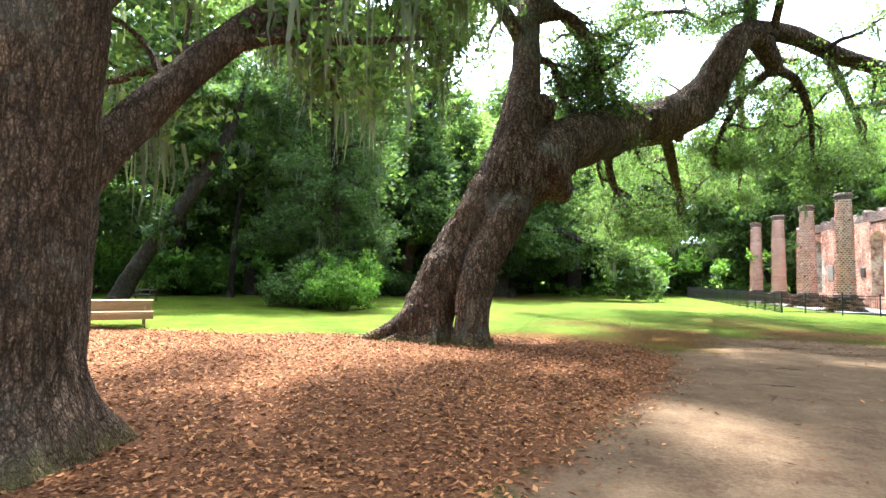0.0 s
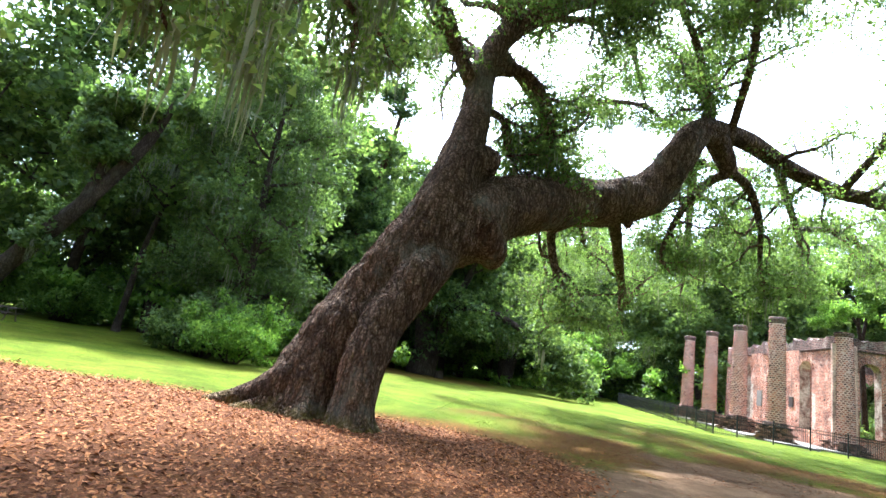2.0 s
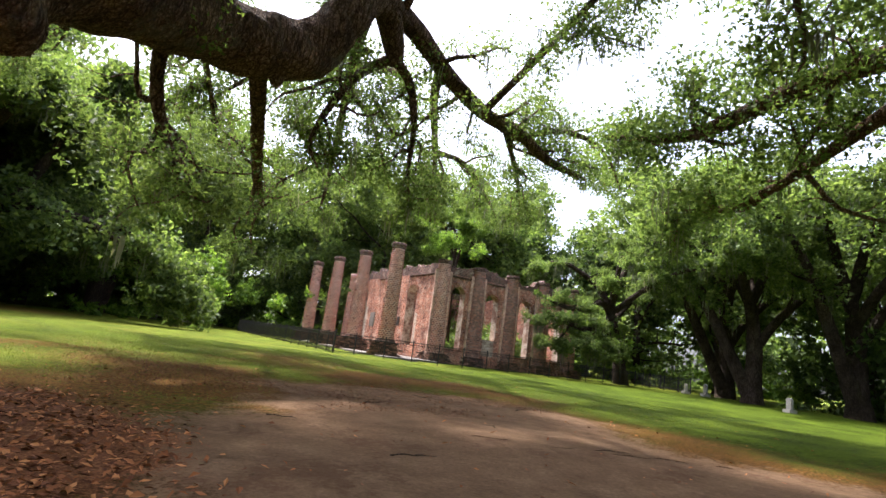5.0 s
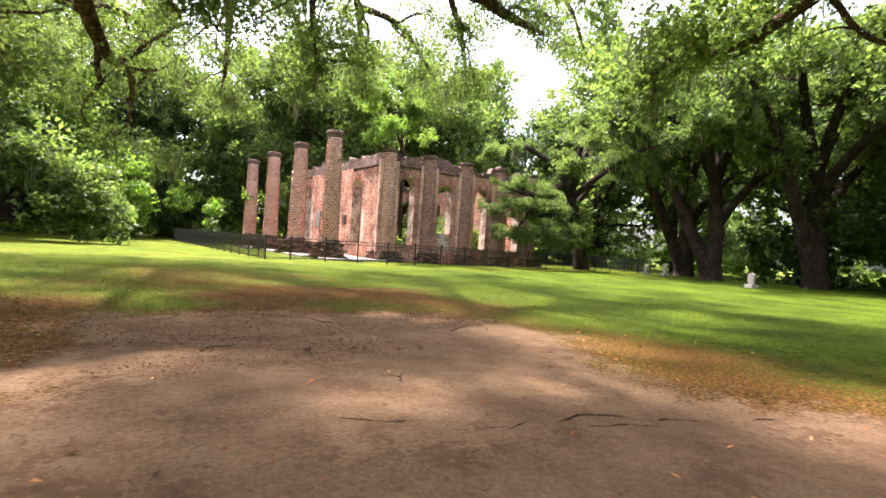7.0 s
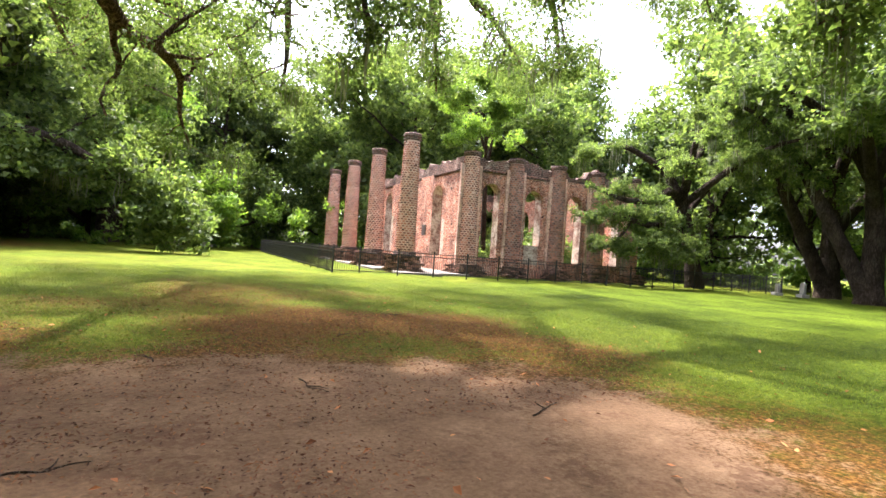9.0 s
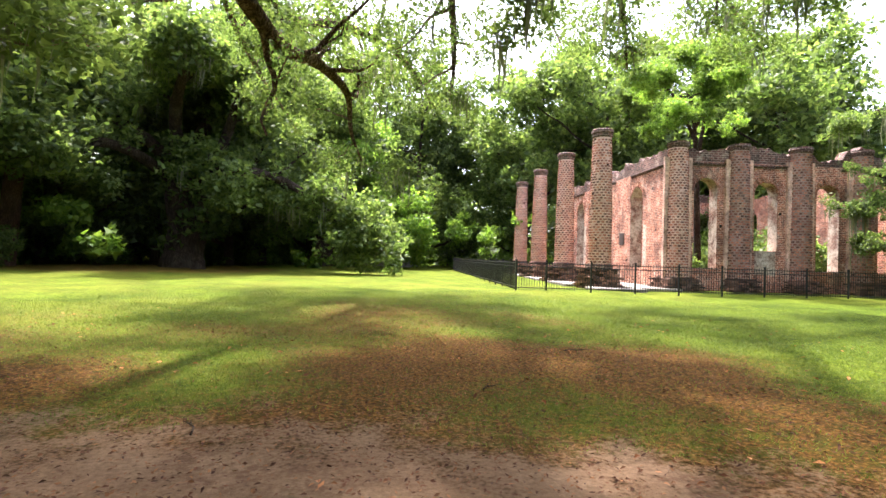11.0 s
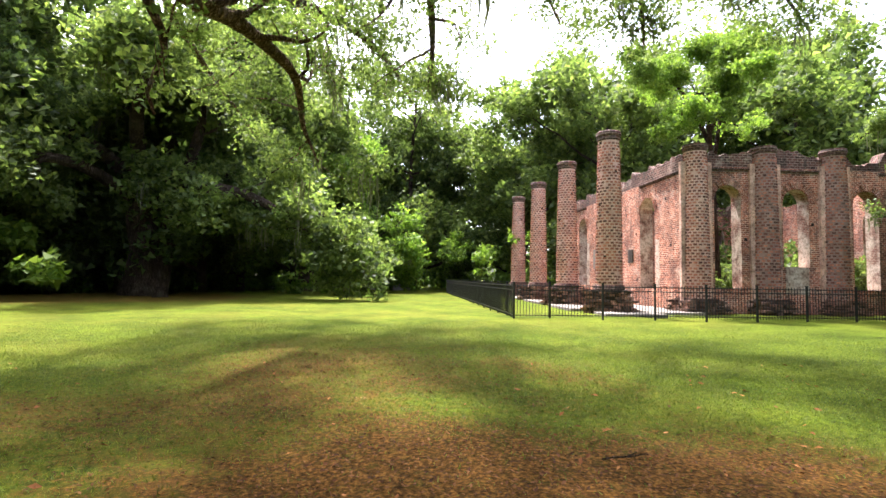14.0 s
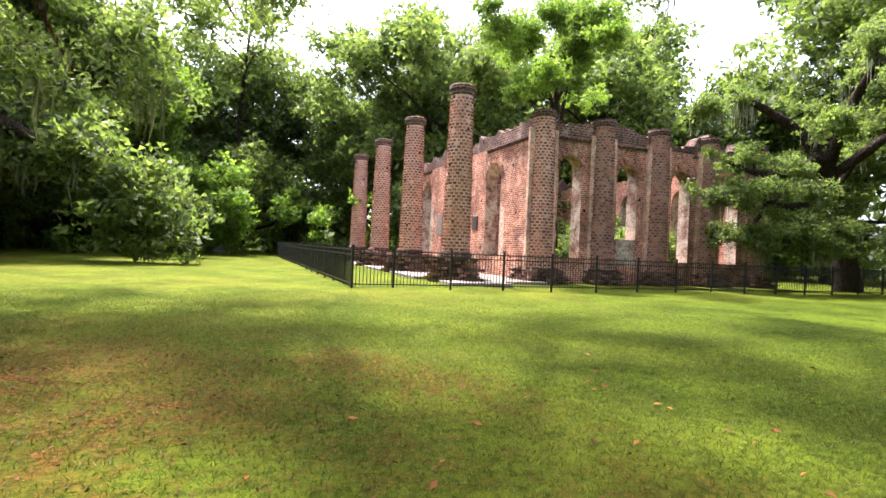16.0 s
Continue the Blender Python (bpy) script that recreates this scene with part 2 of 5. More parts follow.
# near-black colour for the shade inside the putlog holes
HOLE_SHADE = plain_material("hole_shade", (0.012, 0.009, 0.008), (0.03, 0.02, 0.016), 0.95, 8.0, 0.2)
GROUND = ground_material()


def scatter_material(name, a, b, c, rough=0.8):
    m = Nodes(name, rough, 0.15)
    g = m.t.nodes.new("ShaderNodeNewGeometry")
    return m.color(m.ramp(g.outputs["Random Per Island"], [(0.0, a), (0.55, b), (1.0, c)]))


LITTER = scatter_material("dead_leaf", (0.065, 0.022, 0.009), (0.21, 0.078, 0.027), (0.43, 0.19, 0.07))
DEBRIS = scatter_material("leaf_debris", (0.035, 0.014, 0.007), (0.10, 0.040, 0.017), (0.20, 0.092, 0.036))
BLADE = leaf_material("grass_blade", (0.042, 0.074, 0.006), (0.092, 0.140, 0.014), (0.19, 0.205, 0.03), 0.3)

def loose_brick_material(name, stops):
    """Bricks each of their own burn, blotched and rough."""
    m = Nodes(name, 0.92, 0.12)
    g = m.t.nodes.new("ShaderNodeNewGeometry")
    o = m.t.nodes.new("ShaderNodeObjectInfo")
    pick = m.math('FRACT', m.math('ADD', g.outputs["Random Per Island"], o.outputs["Random"]))
    col = m.ramp(pick, stops)
    f = m.noise(m.coords(), 14.0, 6, 0.7)
    col = m.mix(1.0, col, m.ramp(f, [(0.32, (0.55, 0.53, 0.52)), (0.66, (1.3, 1.25, 1.2))]), 'MULTIPLY')
    lime = m.ramp(m.noise(m.coords(), 1.0, 6, 0.7), [(0.55, (0, 0, 0)), (0.72, (1, 1, 1))])
    col = m.mix(m.math('MULTIPLY', lime, 0.45), col, (0.50, 0.38, 0.30))
    m.bump(f, 0.6, 0.02)
    return m.color(col)


BURNT = loose_brick_material("burnt_brick", [(0.0, (0.105, 0.058, 0.050)), (0.4, (0.23, 0.105, 0.080)), (0.75, (0.40, 0.165, 0.115)), (1.0, (0.56, 0.25, 0.165))])
OLD = loose_brick_material("old_dark_brick", [(0.0, (0.045, 0.032, 0.026)), (0.5, (0.13, 0.078, 0.06)), (1.0, (0.30, 0.165, 0.12))])
LIME = plain_material("pale_lime_mortar", (0.44, 0.255, 0.20), (0.78, 0.55, 0.45), 0.95, 3.5, 0.5)
SOOTY_LIME = plain_material("sooty_mortar", (0.20, 0.125, 0.10), (0.46, 0.32, 0.26), 0.95, 2.2, 0.5)

# ---- mesh helpers ----
rng = np.random.default_rng(7)


def np_mesh(name, verts, faces, mat, smooth=False, uv=None):
    """A mesh from arrays: verts (n, 3) and faces (m, 3 or 4)."""
    me = bpy.data.meshes.new(name)
    verts, faces = np.asarray(verts, np.float32), np.asarray(faces, np.int32)
    k = faces.shape[1]
    me.vertices.add(len(verts))
    me.vertices.foreach_set("co", verts.ravel())
    me.loops.add(faces.size)
    me.loops.foreach_set("vertex_index", faces.ravel())
    me.polygons.add(len(faces))
    me.polygons.foreach_set("loop_start", np.arange(0, faces.size, k, dtype=np.int32))
    me.polygons.foreach_set("use_smooth", np.full(len(faces), smooth))
    if uv is not None:
        me.uv_layers.new(name="UVMap").data.foreach_set("uv", np.asarray(uv, np.float32)[faces.ravel()].ravel())
    me.materials.append(mat)
    me.update(calc_edges=True)
    return me


def hang(ob, parent, label=""):
    ob.parent = parent
    return tagged(ob, label) if label else ob


def part(name, bm, mat, parent, label=""):
    me = bpy.data.meshes.new(name)
    bm.to_mesh(me)
    bm.free()
    me.materials.append(mat)
    return hang(new(name, me), parent, label)


def thing(name, label, category, at=(0, 0, 0), turn=0.0, group="", kind=""):
    ob = new(name)
    ob.matrix_basis = pose(*at, 0, 0, turn)
    return tagged(ob, label, category, group, kind)


def box(bm, lo, hi, bevel=0.0, m=None):
    lo, hi = Vector(lo), Vector(hi)
    made = bmesh.ops.create_cube(bm, size=1.0, matrix=Matrix.Translation((lo + hi) / 2) @ Matrix.Diagonal((*(hi - lo), 1)))
    if bevel:
        edges = list({e for v in made["verts"] for e in v.link_edges})
        made = bmesh.ops.bevel(bm, geom=edges, offset=bevel, segments=2, affect='EDGES', profile=0.5)
    if m is not None:
        bmesh.ops.transform(bm, matrix=m, verts=list({v for v in made["verts"]}))
    return bm


def boxed(name, lo, hi, mat, parent, label="", bevel=0.01, m=None):
    return part(name, box(bmesh.new(), lo, hi, bevel, m), mat, parent, label)


def spline(points, n):
    """A smooth line of n places through control points of any width."""
    p = np.asarray(points, float)
    p = np.vstack([2 * p[0] - p[1], p, 2 * p[-1] - p[-2]])
    out = []
    for s in np.linspace(0, len(p) - 3 - 1e-6, n):
        i = int(s)
        f = s - i
        a, b, c, d = p[i], p[i + 1], p[i + 2], p[i + 3]
        out.append(0.5 * (2 * b + (c - a) * f + (2 * a - 5 * b + 4 * c - d) * f * f + (3 * b - a - 3 * c + d) * f ** 3))
    return np.array(out)


def tube(line, radii, sides=8, rough=0.0, seed=0.0, flare=None):
    """A closed tapering tube round a line. rough: how uneven its skin is."""
    line, radii = np.asarray(line, float), np.asarray(radii, float)
    n = len(line)
    tang = np.gradient(line, axis=0)
    tang /= np.linalg.norm(tang, axis=1)[:, None] + 1e-9
    ref = np.array([0.0, 1.0, 0.0]) if abs(tang[0][1]) < 0.8 else np.array([1.0, 0.0, 0.0])
    verts = np.zeros((n, sides, 3))
    ang = np.linspace(0, 2 * np.pi, sides, endpoint=False)
    for i in range(n):
        side = ref - tang[i] * (ref @ tang[i])
        side /= np.linalg.norm(side) + 1e-9
        ref = side
        other = np.cross(tang[i], side)
        r = np.full(sides, radii[i])
        if flare is not None:
            r = r * flare(i / (n - 1), ang)
        if rough:
            for j in range(sides):
                q = line[i] + (side * math.cos(ang[j]) + other * math.sin(ang[j])) * radii[i]
                lump = noise.noise(Vector((*(q * 1.1), )) + Vector((seed, 0, 0))) * 1.0
                ridge = noise.noise(Vector((q[0] * 6.5, q[1] * 6.5, q[2] * 1.6 + seed)))
                fine = noise.noise(Vector((q[0] * 15, q[1] * 15, q[2] * 4.5 + seed))) if sides > 40 else 0.0
                r[j] *= 1 + rough * (lump + 0.5 * ridge + 0.3 * fine)
        verts[i] = line[i] + np.cos(ang)[:, None] * r[:, None] * side + np.sin(ang)[:, None] * r[:, None] * other
    verts = verts.reshape(-1, 3)
    i, j = np.meshgrid(np.arange(n - 1), np.arange(sides), indexing="ij")
    a, b = i * sides + j, i * sides + (j + 1) % sides
    faces = np.stack([a, b, b + sides, a + sides], -1).reshape(-1, 4)
    ends = []
    for base, flip in ((0, True), ((n - 1) * sides, False)):
        c = len(verts)
        verts = np.vstack([verts, line[0 if flip else -1]])
        k = np.arange(sides)
        q = np.stack([np.full(sides, c), base + k, base + (k + 1) % sides, np.full(sides, c)], -1)
        ends.append(q)
    caps = np.vstack(ends)
    return verts, faces, caps[:, :3]


def tubes_mesh(name, tubes, mat):
    v, q, t, at = [], [], [], 0
    for verts, faces, caps in tubes:
        v.append(verts)
        q.append(faces + at)
        t.append(caps + at)
        at += len(verts)
    v, q, t = np.vstack(v), np.vstack(q), np.vstack(t)
    me = bpy.data.meshes.new(name)
    me.vertices.add(len(v))
    me.vertices.foreach_set("co", v.astype(np.float32).ravel())
    loops = np.concatenate([q.ravel(), t.ravel()]).astype(np.int32)
    me.loops.add(len(loops))
    me.loops.foreach_set("vertex_index", loops)
    me.polygons.add(len(q) + len(t))
    start = np.concatenate([np.arange(len(q)) * 4, len(q) * 4 + np.arange(len(t)) * 3]).astype(np.int32)
    me.polygons.foreach_set("loop_start", start)
    me.polygons.foreach_set("use_smooth", np.ones(len(start), bool))
    me.materials.append(mat)
    me.update(calc_edges=True)
    return me


def leaves_mesh(name, places, size, mat, up=0.8, r=None, slim=0.6, simple=False):
    """One small pointed leaf at each place: slightly folded or, simple, of one face."""
    r = r or rng
    n = len(places)
    d = r.normal(size=(n, 3))
    d /= np.linalg.norm(d, axis=1)[:, None]
    nor = r.normal(size=(n, 3)) + np.array([0, 0, up * 2])
    side = np.cross(d, nor)
    side /= np.linalg.norm(side, axis=1)[:, None] + 1e-9
    nor = np.cross(side, d)
    s = (size * r.uniform(0.6, 1.35, n))[:, None]
    if simple:
        v = np.stack([places - side * s * slim * 0.6, places + side * s * slim * 0.6, places + d * s], 1)
        return np_mesh(name, v.reshape(-1, 3), np.arange(3 * n).reshape(-1, 3), mat)
    tip, mid = d * s, d * s * 0.45
    fold = nor * s * 0.12
    v = np.stack([places, places + mid + side * s * slim * 0.5 + fold, places + tip, places + mid - side * s * slim * 0.5 + fold], 1)
    return np_mesh(name, v.reshape(-1, 3), np.arange(4 * n).reshape(-1, 4), mat)


def puffs(centres, radius, count, r, flat=0.7, bunches=6):
    """Places in domed bunches, several of them round each of the given centres, with gaps between."""
    c = np.asarray(centres)
    own = radius * r.uniform(0.45, 1.35, len(c))
    d = r.normal(size=(len(c), bunches, 3))
    d /= np.linalg.norm(d, axis=2)[:, :, None]
    sub = c[:, None] + d * (own[:, None] * r.uniform(0.25, 1.0, (len(c), bunches)))[:, :, None] * np.array([1, 1, flat])
    wide = (own[:, None] * r.uniform(0.22, 0.52, (len(c), bunches))).ravel()
    sub = sub.reshape(-1, 3)
    share = wide ** 2
    pick = r.choice(len(sub), count, p=share / share.sum())
    d = r.normal(size=(count, 3))
    d /= np.linalg.norm(d, axis=1)[:, None]
    d[:, 2] = np.where(d[:, 2] < 0, d[:, 2] * 0.35, d[:, 2] * 0.8)
    return sub[pick] + d * (wide[pick] * r.uniform(0.1, 1.0, count) ** 0.4)[:, None]


def moss_mesh(name, anchors, length, r, strands=7):
    """Beards of moss: thin tapering ribbons that hang from the given places."""
    v = []
    for a in anchors:
        own = length * r.uniform(0.4, 1.3)
        for _ in range(strands):
            p = a + r.normal(size=3) * np.array([0.16, 0.16, 0.05])
            w = r.uniform(0.015, 0.04)
            th = r.uniform(0, np.pi)
            e = np.array([math.cos(th), math.sin(th), 0]) * w
            l = own * r.uniform(0.4, 1.0)
            bend = r.normal(size=3) * 0.06
            v += [p - e, p + e, p + e * 0.6 + bend - (0, 0, l * 0.55), p - e * 0.9 + bend - (0, 0, l * 0.55),
                  p - e * 0.9 + bend - (0, 0, l * 0.55), p + e * 0.6 + bend - (0, 0, l * 0.55), p + e * 0.1 - (0, 0, l), p - e * 0.1 - (0, 0, l)]
    v = np.array(v)
    return np_mesh(name, v, np.arange(len(v)).reshape(-1, 4), MOSS)


def wander(start, way, length, r, steps=7, curl=0.35, rise=0.0):
    """A crooked branch line."""
    p, w = np.array(start, float), np.array(way, float)
    w /= np.linalg.norm(w)
    out = [p.copy()]
    for _ in range(steps):
        w = w + r.normal(size=3) * curl + np.array([0, 0, rise])
        w /= np.linalg.norm(w)
        p = p + w * length / steps
        out.append(p.copy())
    return np.array(out)


def branches(line, radii, r, count, length, depth, tubes, tips, sides=6, curl=0.35, rise=0.08, start=0.3):
    """Grows side branches from a limb; the ends and the fine parts collect as tips."""
    n = len(line)
    for k in range(count):
        f = start + (1 - start) * (k + r.uniform(0.2, 0.9)) / count
        i = min(n - 2, int(f * (n - 1)))
        along = line[i + 1] - line[i]
        along /= np.linalg.norm(along) + 1e-9
        way = along * 0.6 + r.normal(size=3) * np.array([0.8, 0.8, 0.5]) + np.array([0, 0, 0.15])
        own = length * r.uniform(0.6, 1.25) * (1.1 - 0.5 * f)
        sub = wander(line[i], way, own, r, 6, curl, rise)
        r0 = min(radii[i] * 0.55, 0.035 * own + 0.01)
        rad = np.linspace(r0, max(0.006, r0 * 0.25), len(sub))
        k_ = 8 if depth else 5
        tubes.append(tube(spline(sub, k_), np.interp(np.linspace(0, 1, k_), np.linspace(0, 1, len(sub)), rad), sides if depth else 3))
        if depth:
            branches(sub, rad, r, max(2, int(count * 0.4)), own * 0.55, depth - 1, tubes, tips, max(4, sides - 1), curl, rise, 0.35)
        tips += [q for q in sub[3:]] if not depth else [sub[-1]]


def wild_tree(name, seed, height, spread, leaf, leaves, leaf_size, label, category="tree", bark=None, lean=(0, 0), low=0.35, puff=1.1, moss=0, limbs=14, radius=0.35, forks=0, shape=1.0, group=""):
    """A tree: crooked trunk, limbs, side branches, a crown of small leaves and, on some, moss."""
    r = np.random.default_rng(seed)
    base = thing(name, label, category, group=group)
    tubes, tips = [], []
    top = np.array([lean[0], lean[1], height * 0.8])
    ctrl = [np.zeros(3) - (0, 0, 0.2), top * 0.3 + r.normal(size=3) * (0.2, 0.2, 0), top * 0.62 + r.normal(size=3) * (0.4, 0.4, 0), top]
    line = spline(ctrl, 22)
    rad = np.interp(np.linspace(0, 1, 22), [0, 0.06, 0.5, 1], [radius * 1.5, radius, radius * 0.7, radius * 0.22])
    tubes.append(tube(line, rad, 14, 0.12, seed))
    for k in range(limbs):
        f = low + (0.97 - low) * (k + r.uniform(0, 0.8)) / limbs
        i = int(f * 21)
        th = k * 2.4 + r.uniform(-0.5, 0.5)
        reach = spread * (0.55 + 0.6 * math.sin(math.pi * min(1, (f - low) / (1 - low) * 0.75 + 0.2))) * r.uniform(0.8, 1.1)
        way = np.array([math.cos(th), math.sin(th), r.uniform(0.15, 0.7) * shape])
        sub = wander(line[i], way, reach, r, 8, 0.22, 0.03)
        r0 = rad[i] * 0.6
        rr = np.linspace(r0, 0.03, len(sub))
        tubes.append(tube(spline(sub, 9), np.interp(np.linspace(0, 1, 9), np.linspace(0, 1, len(sub)), rr), 6, 0.08, seed))
        branches(sub, rr, r, 6, reach * 0.45, forks, tubes, tips)
        tips += [sub[-1], sub[-2], sub[-3]]
    tips += [line[-1], line[-2]]
    hang(new("trunk", tubes_mesh("trunk", tubes, bark or BARK_FAR)), base)
    tips = np.array(tips)
    hang(new("crown", leaves_mesh("crown", puffs(tips, puff, leaves, r), leaf_size, leaf, r=r, simple=leaf_size > 0.3, slim=0.7)), base)
    if moss:
        tagged(hang(new("moss", moss_mesh("moss", tips[r.integers(0, len(tips), moss)] - (0, 0, 0.2), 1.5, r)), base, "grey-green hanging Spanish moss"), kind="stuff")
    return base


def shrub(name, seed, wide, tall, leaf, leaves, leaf_size, label):
    r = np.random.default_rng(seed)
    base = thing(name, label, "bush")
    tubes, tips = [], []
    for k in range(14):
        th = k * 2.4
        sub = wander((0.3 * math.cos(th), 0.3 * math.sin(th), -0.05), (math.cos(th) * wide / tall * 0.8, math.sin(th) * wide / tall * 0.8, 1.0), tall * r.uniform(0.6, 1.0), r, 7, 0.2)
        tubes.append(tube(sub, np.linspace(0.05, 0.012, len(sub)), 5))
        tips += list(sub[2:])
        branches(sub, np.linspace(0.05, 0.012, len(sub)), r, 4, tall * 0.4, 0, tubes, tips, 4)
    hang(new("wood", tubes_mesh("wood", tubes, BARK_FAR)), base)
    hang(new("foliage", leaves_mesh("foliage", puffs(tips, 0.55, leaves, r, 0.9), leaf_size, leaf, r=r)), base)
    return base


# ---- ground ----
LITTER_EDGE = [(-13.6, -46), (-13.5, -38), (-13.3, -34), (-12.7, -32.6), (-12.0, -30.6), (-10.9, -27.5), (-10.5, -24.6), (-11.5, -22.3), (-13.4, -21.5), (-15.8, -21.4), (-19.2, -23.4), (-24, -24.3), (-34, -24.8), (-36, -46)]
BARE_EDGE = [(-14.2, -46), (-13.6, -34), (-11.4, -27.0), (-11.0, -24.0), (-9.0, -22.6), (-8.4, -18.4), (-5.6, -18.5), (-2.9, -18.6), (-1.8, -20.4), (-1.9, -22.2), (-3.4, -24.6), (-1.5, -27.2), (6, -31), (12, -46)]


def inside(poly, x, y):
    """Signed distance to a polygon in the plan: positive within."""
    poly = np.asarray(poly, float)
    best = np.full(x.shape, 1e9)
    odd = np.zeros(x.shape, bool)
    for a, b in zip(poly, np.roll(poly, -1, axis=0)):
        d = b - a
        f = np.clip(((x - a[0]) * d[0] + (y - a[1]) * d[1]) / (d @ d), 0, 1)
        best = np.minimum(best, np.hypot(x - a[0] - f * d[0], y - a[1] - f * d[1]))
        hit = ((a[1] > y) != (b[1] > y)) & (x < d[0] * (y - a[1]) / (d[1] if d[1] else 1e-9) + a[0])
        odd ^= hit
    return np.where(odd, best, -best)


def wobble(x, y, scale, seed=0.0):
    return np.array([noise.noise(Vector((a * scale, b * scale, seed))) for a, b in zip(x.ravel(), y.ravel())]).reshape(x.shape)


def covers(x, y):
    """How far a place is under dead leaves, bare, or thinly grown: 0 to 1 each, 0.5 at the edge."""
    w = wobble(x, y, 0.8, 3.0) * 0.5 + wobble(x, y, 0.25, 9.0) * 0.9
    litter = np.clip(0.5 + (inside(LITTER_EDGE, x, y) + w * 0.4) * 0.55, 0, 1)
    b = inside(BARE_EDGE, x, y)
    bare = np.clip(0.5 + (b + w * 1.0) * 0.28, 0, 1)
    thin = np.clip(0.5 + (b + 5.8 - 1.1 * np.maximum(0, x + 2.2) + wobble(x, y, 0.36, 5.0) * 8.0) * 0.10, 0, 1)
    patch = 1.0 - np.hypot((x + 5.2) / 3.2, (y + 10.8) / 4.0) + wobble(x, y, 0.7, 7.0) * 0.6
    thin = np.maximum(thin, np.clip(0.44 + patch * 0.4, 0, 0.8))
    ring = np.hypot(x + 23, y - 15)
    thin = np.maximum(thin, np.clip(1.2 - np.abs(ring - 4) * 0.13, 0, 0.75))
    return litter, bare, thin


def lush_shade_mask(x, y):
    """Greener lawn and painted tree shade: full away from the worn track, towards the burial ground."""
    return np.clip((x + 1.0 + 0.35 * (-6.0 - y)) / 9.0, 0, 1) * np.clip((1.0 - y) / 6.0, 0, 1)


def ground_height(x, y):
    return 0.035 * np.sin(x * 0.45 + 1) * np.cos(y * 0.38) + 0.02 * np.sin(x * 1.3 + y * 0.9)


def build_ground():
    xs = np.concatenate([[-2500, -900, -400, -220, -140, -100], np.arange(-80, -32, 2.0), np.arange(-32, 8, 0.3), np.arange(8, 60, 2.0), [80, 110, 160, 260, 500, 1000, 2500]])
    ys = np.concatenate([[-2500, -900, -400, -200, -120, -80], np.arange(-60, -46, 1.5), np.arange(-46, 2, 0.3), np.arange(2, 70, 2.0), [80, 110, 160, 260, 500, 1000, 2500]])
    gx, gy = np.meshgrid(xs, ys, indexing="ij")
    v = np.stack([gx, gy, ground_height(gx, gy)], -1).reshape(-1, 3)
    nx, ny = len(xs), len(ys)
    i, j = np.meshgrid(np.arange(nx - 1), np.arange(ny - 1), indexing="ij")
    a = (i * ny + j).ravel()
    me = np_mesh("ground", v, np.stack([a, a + ny, a + ny + 1, a + 1], -1), GROUND, True)
    for name, values in zip(("litter", "bare", "thin", "lush_shaded"), (*covers(gx, gy), lush_shade_mask(gx, gy))):
        me.attributes.new(name, 'FLOAT', 'POINT').data.foreach_set("value", values.astype(np.float32).ravel())
    return tagged(new("ground", me), "flat lawn with bare sandy track and brown leaf litter", "ground", kind="structure")


build_ground()

# ---- the ruined church ----
FX, SY, NY, EX = 9.6, 4.6, 23.4, 24.6  # facade, near side wall, far side wall, end wall
TOP, WALL = 7.1, 0.75


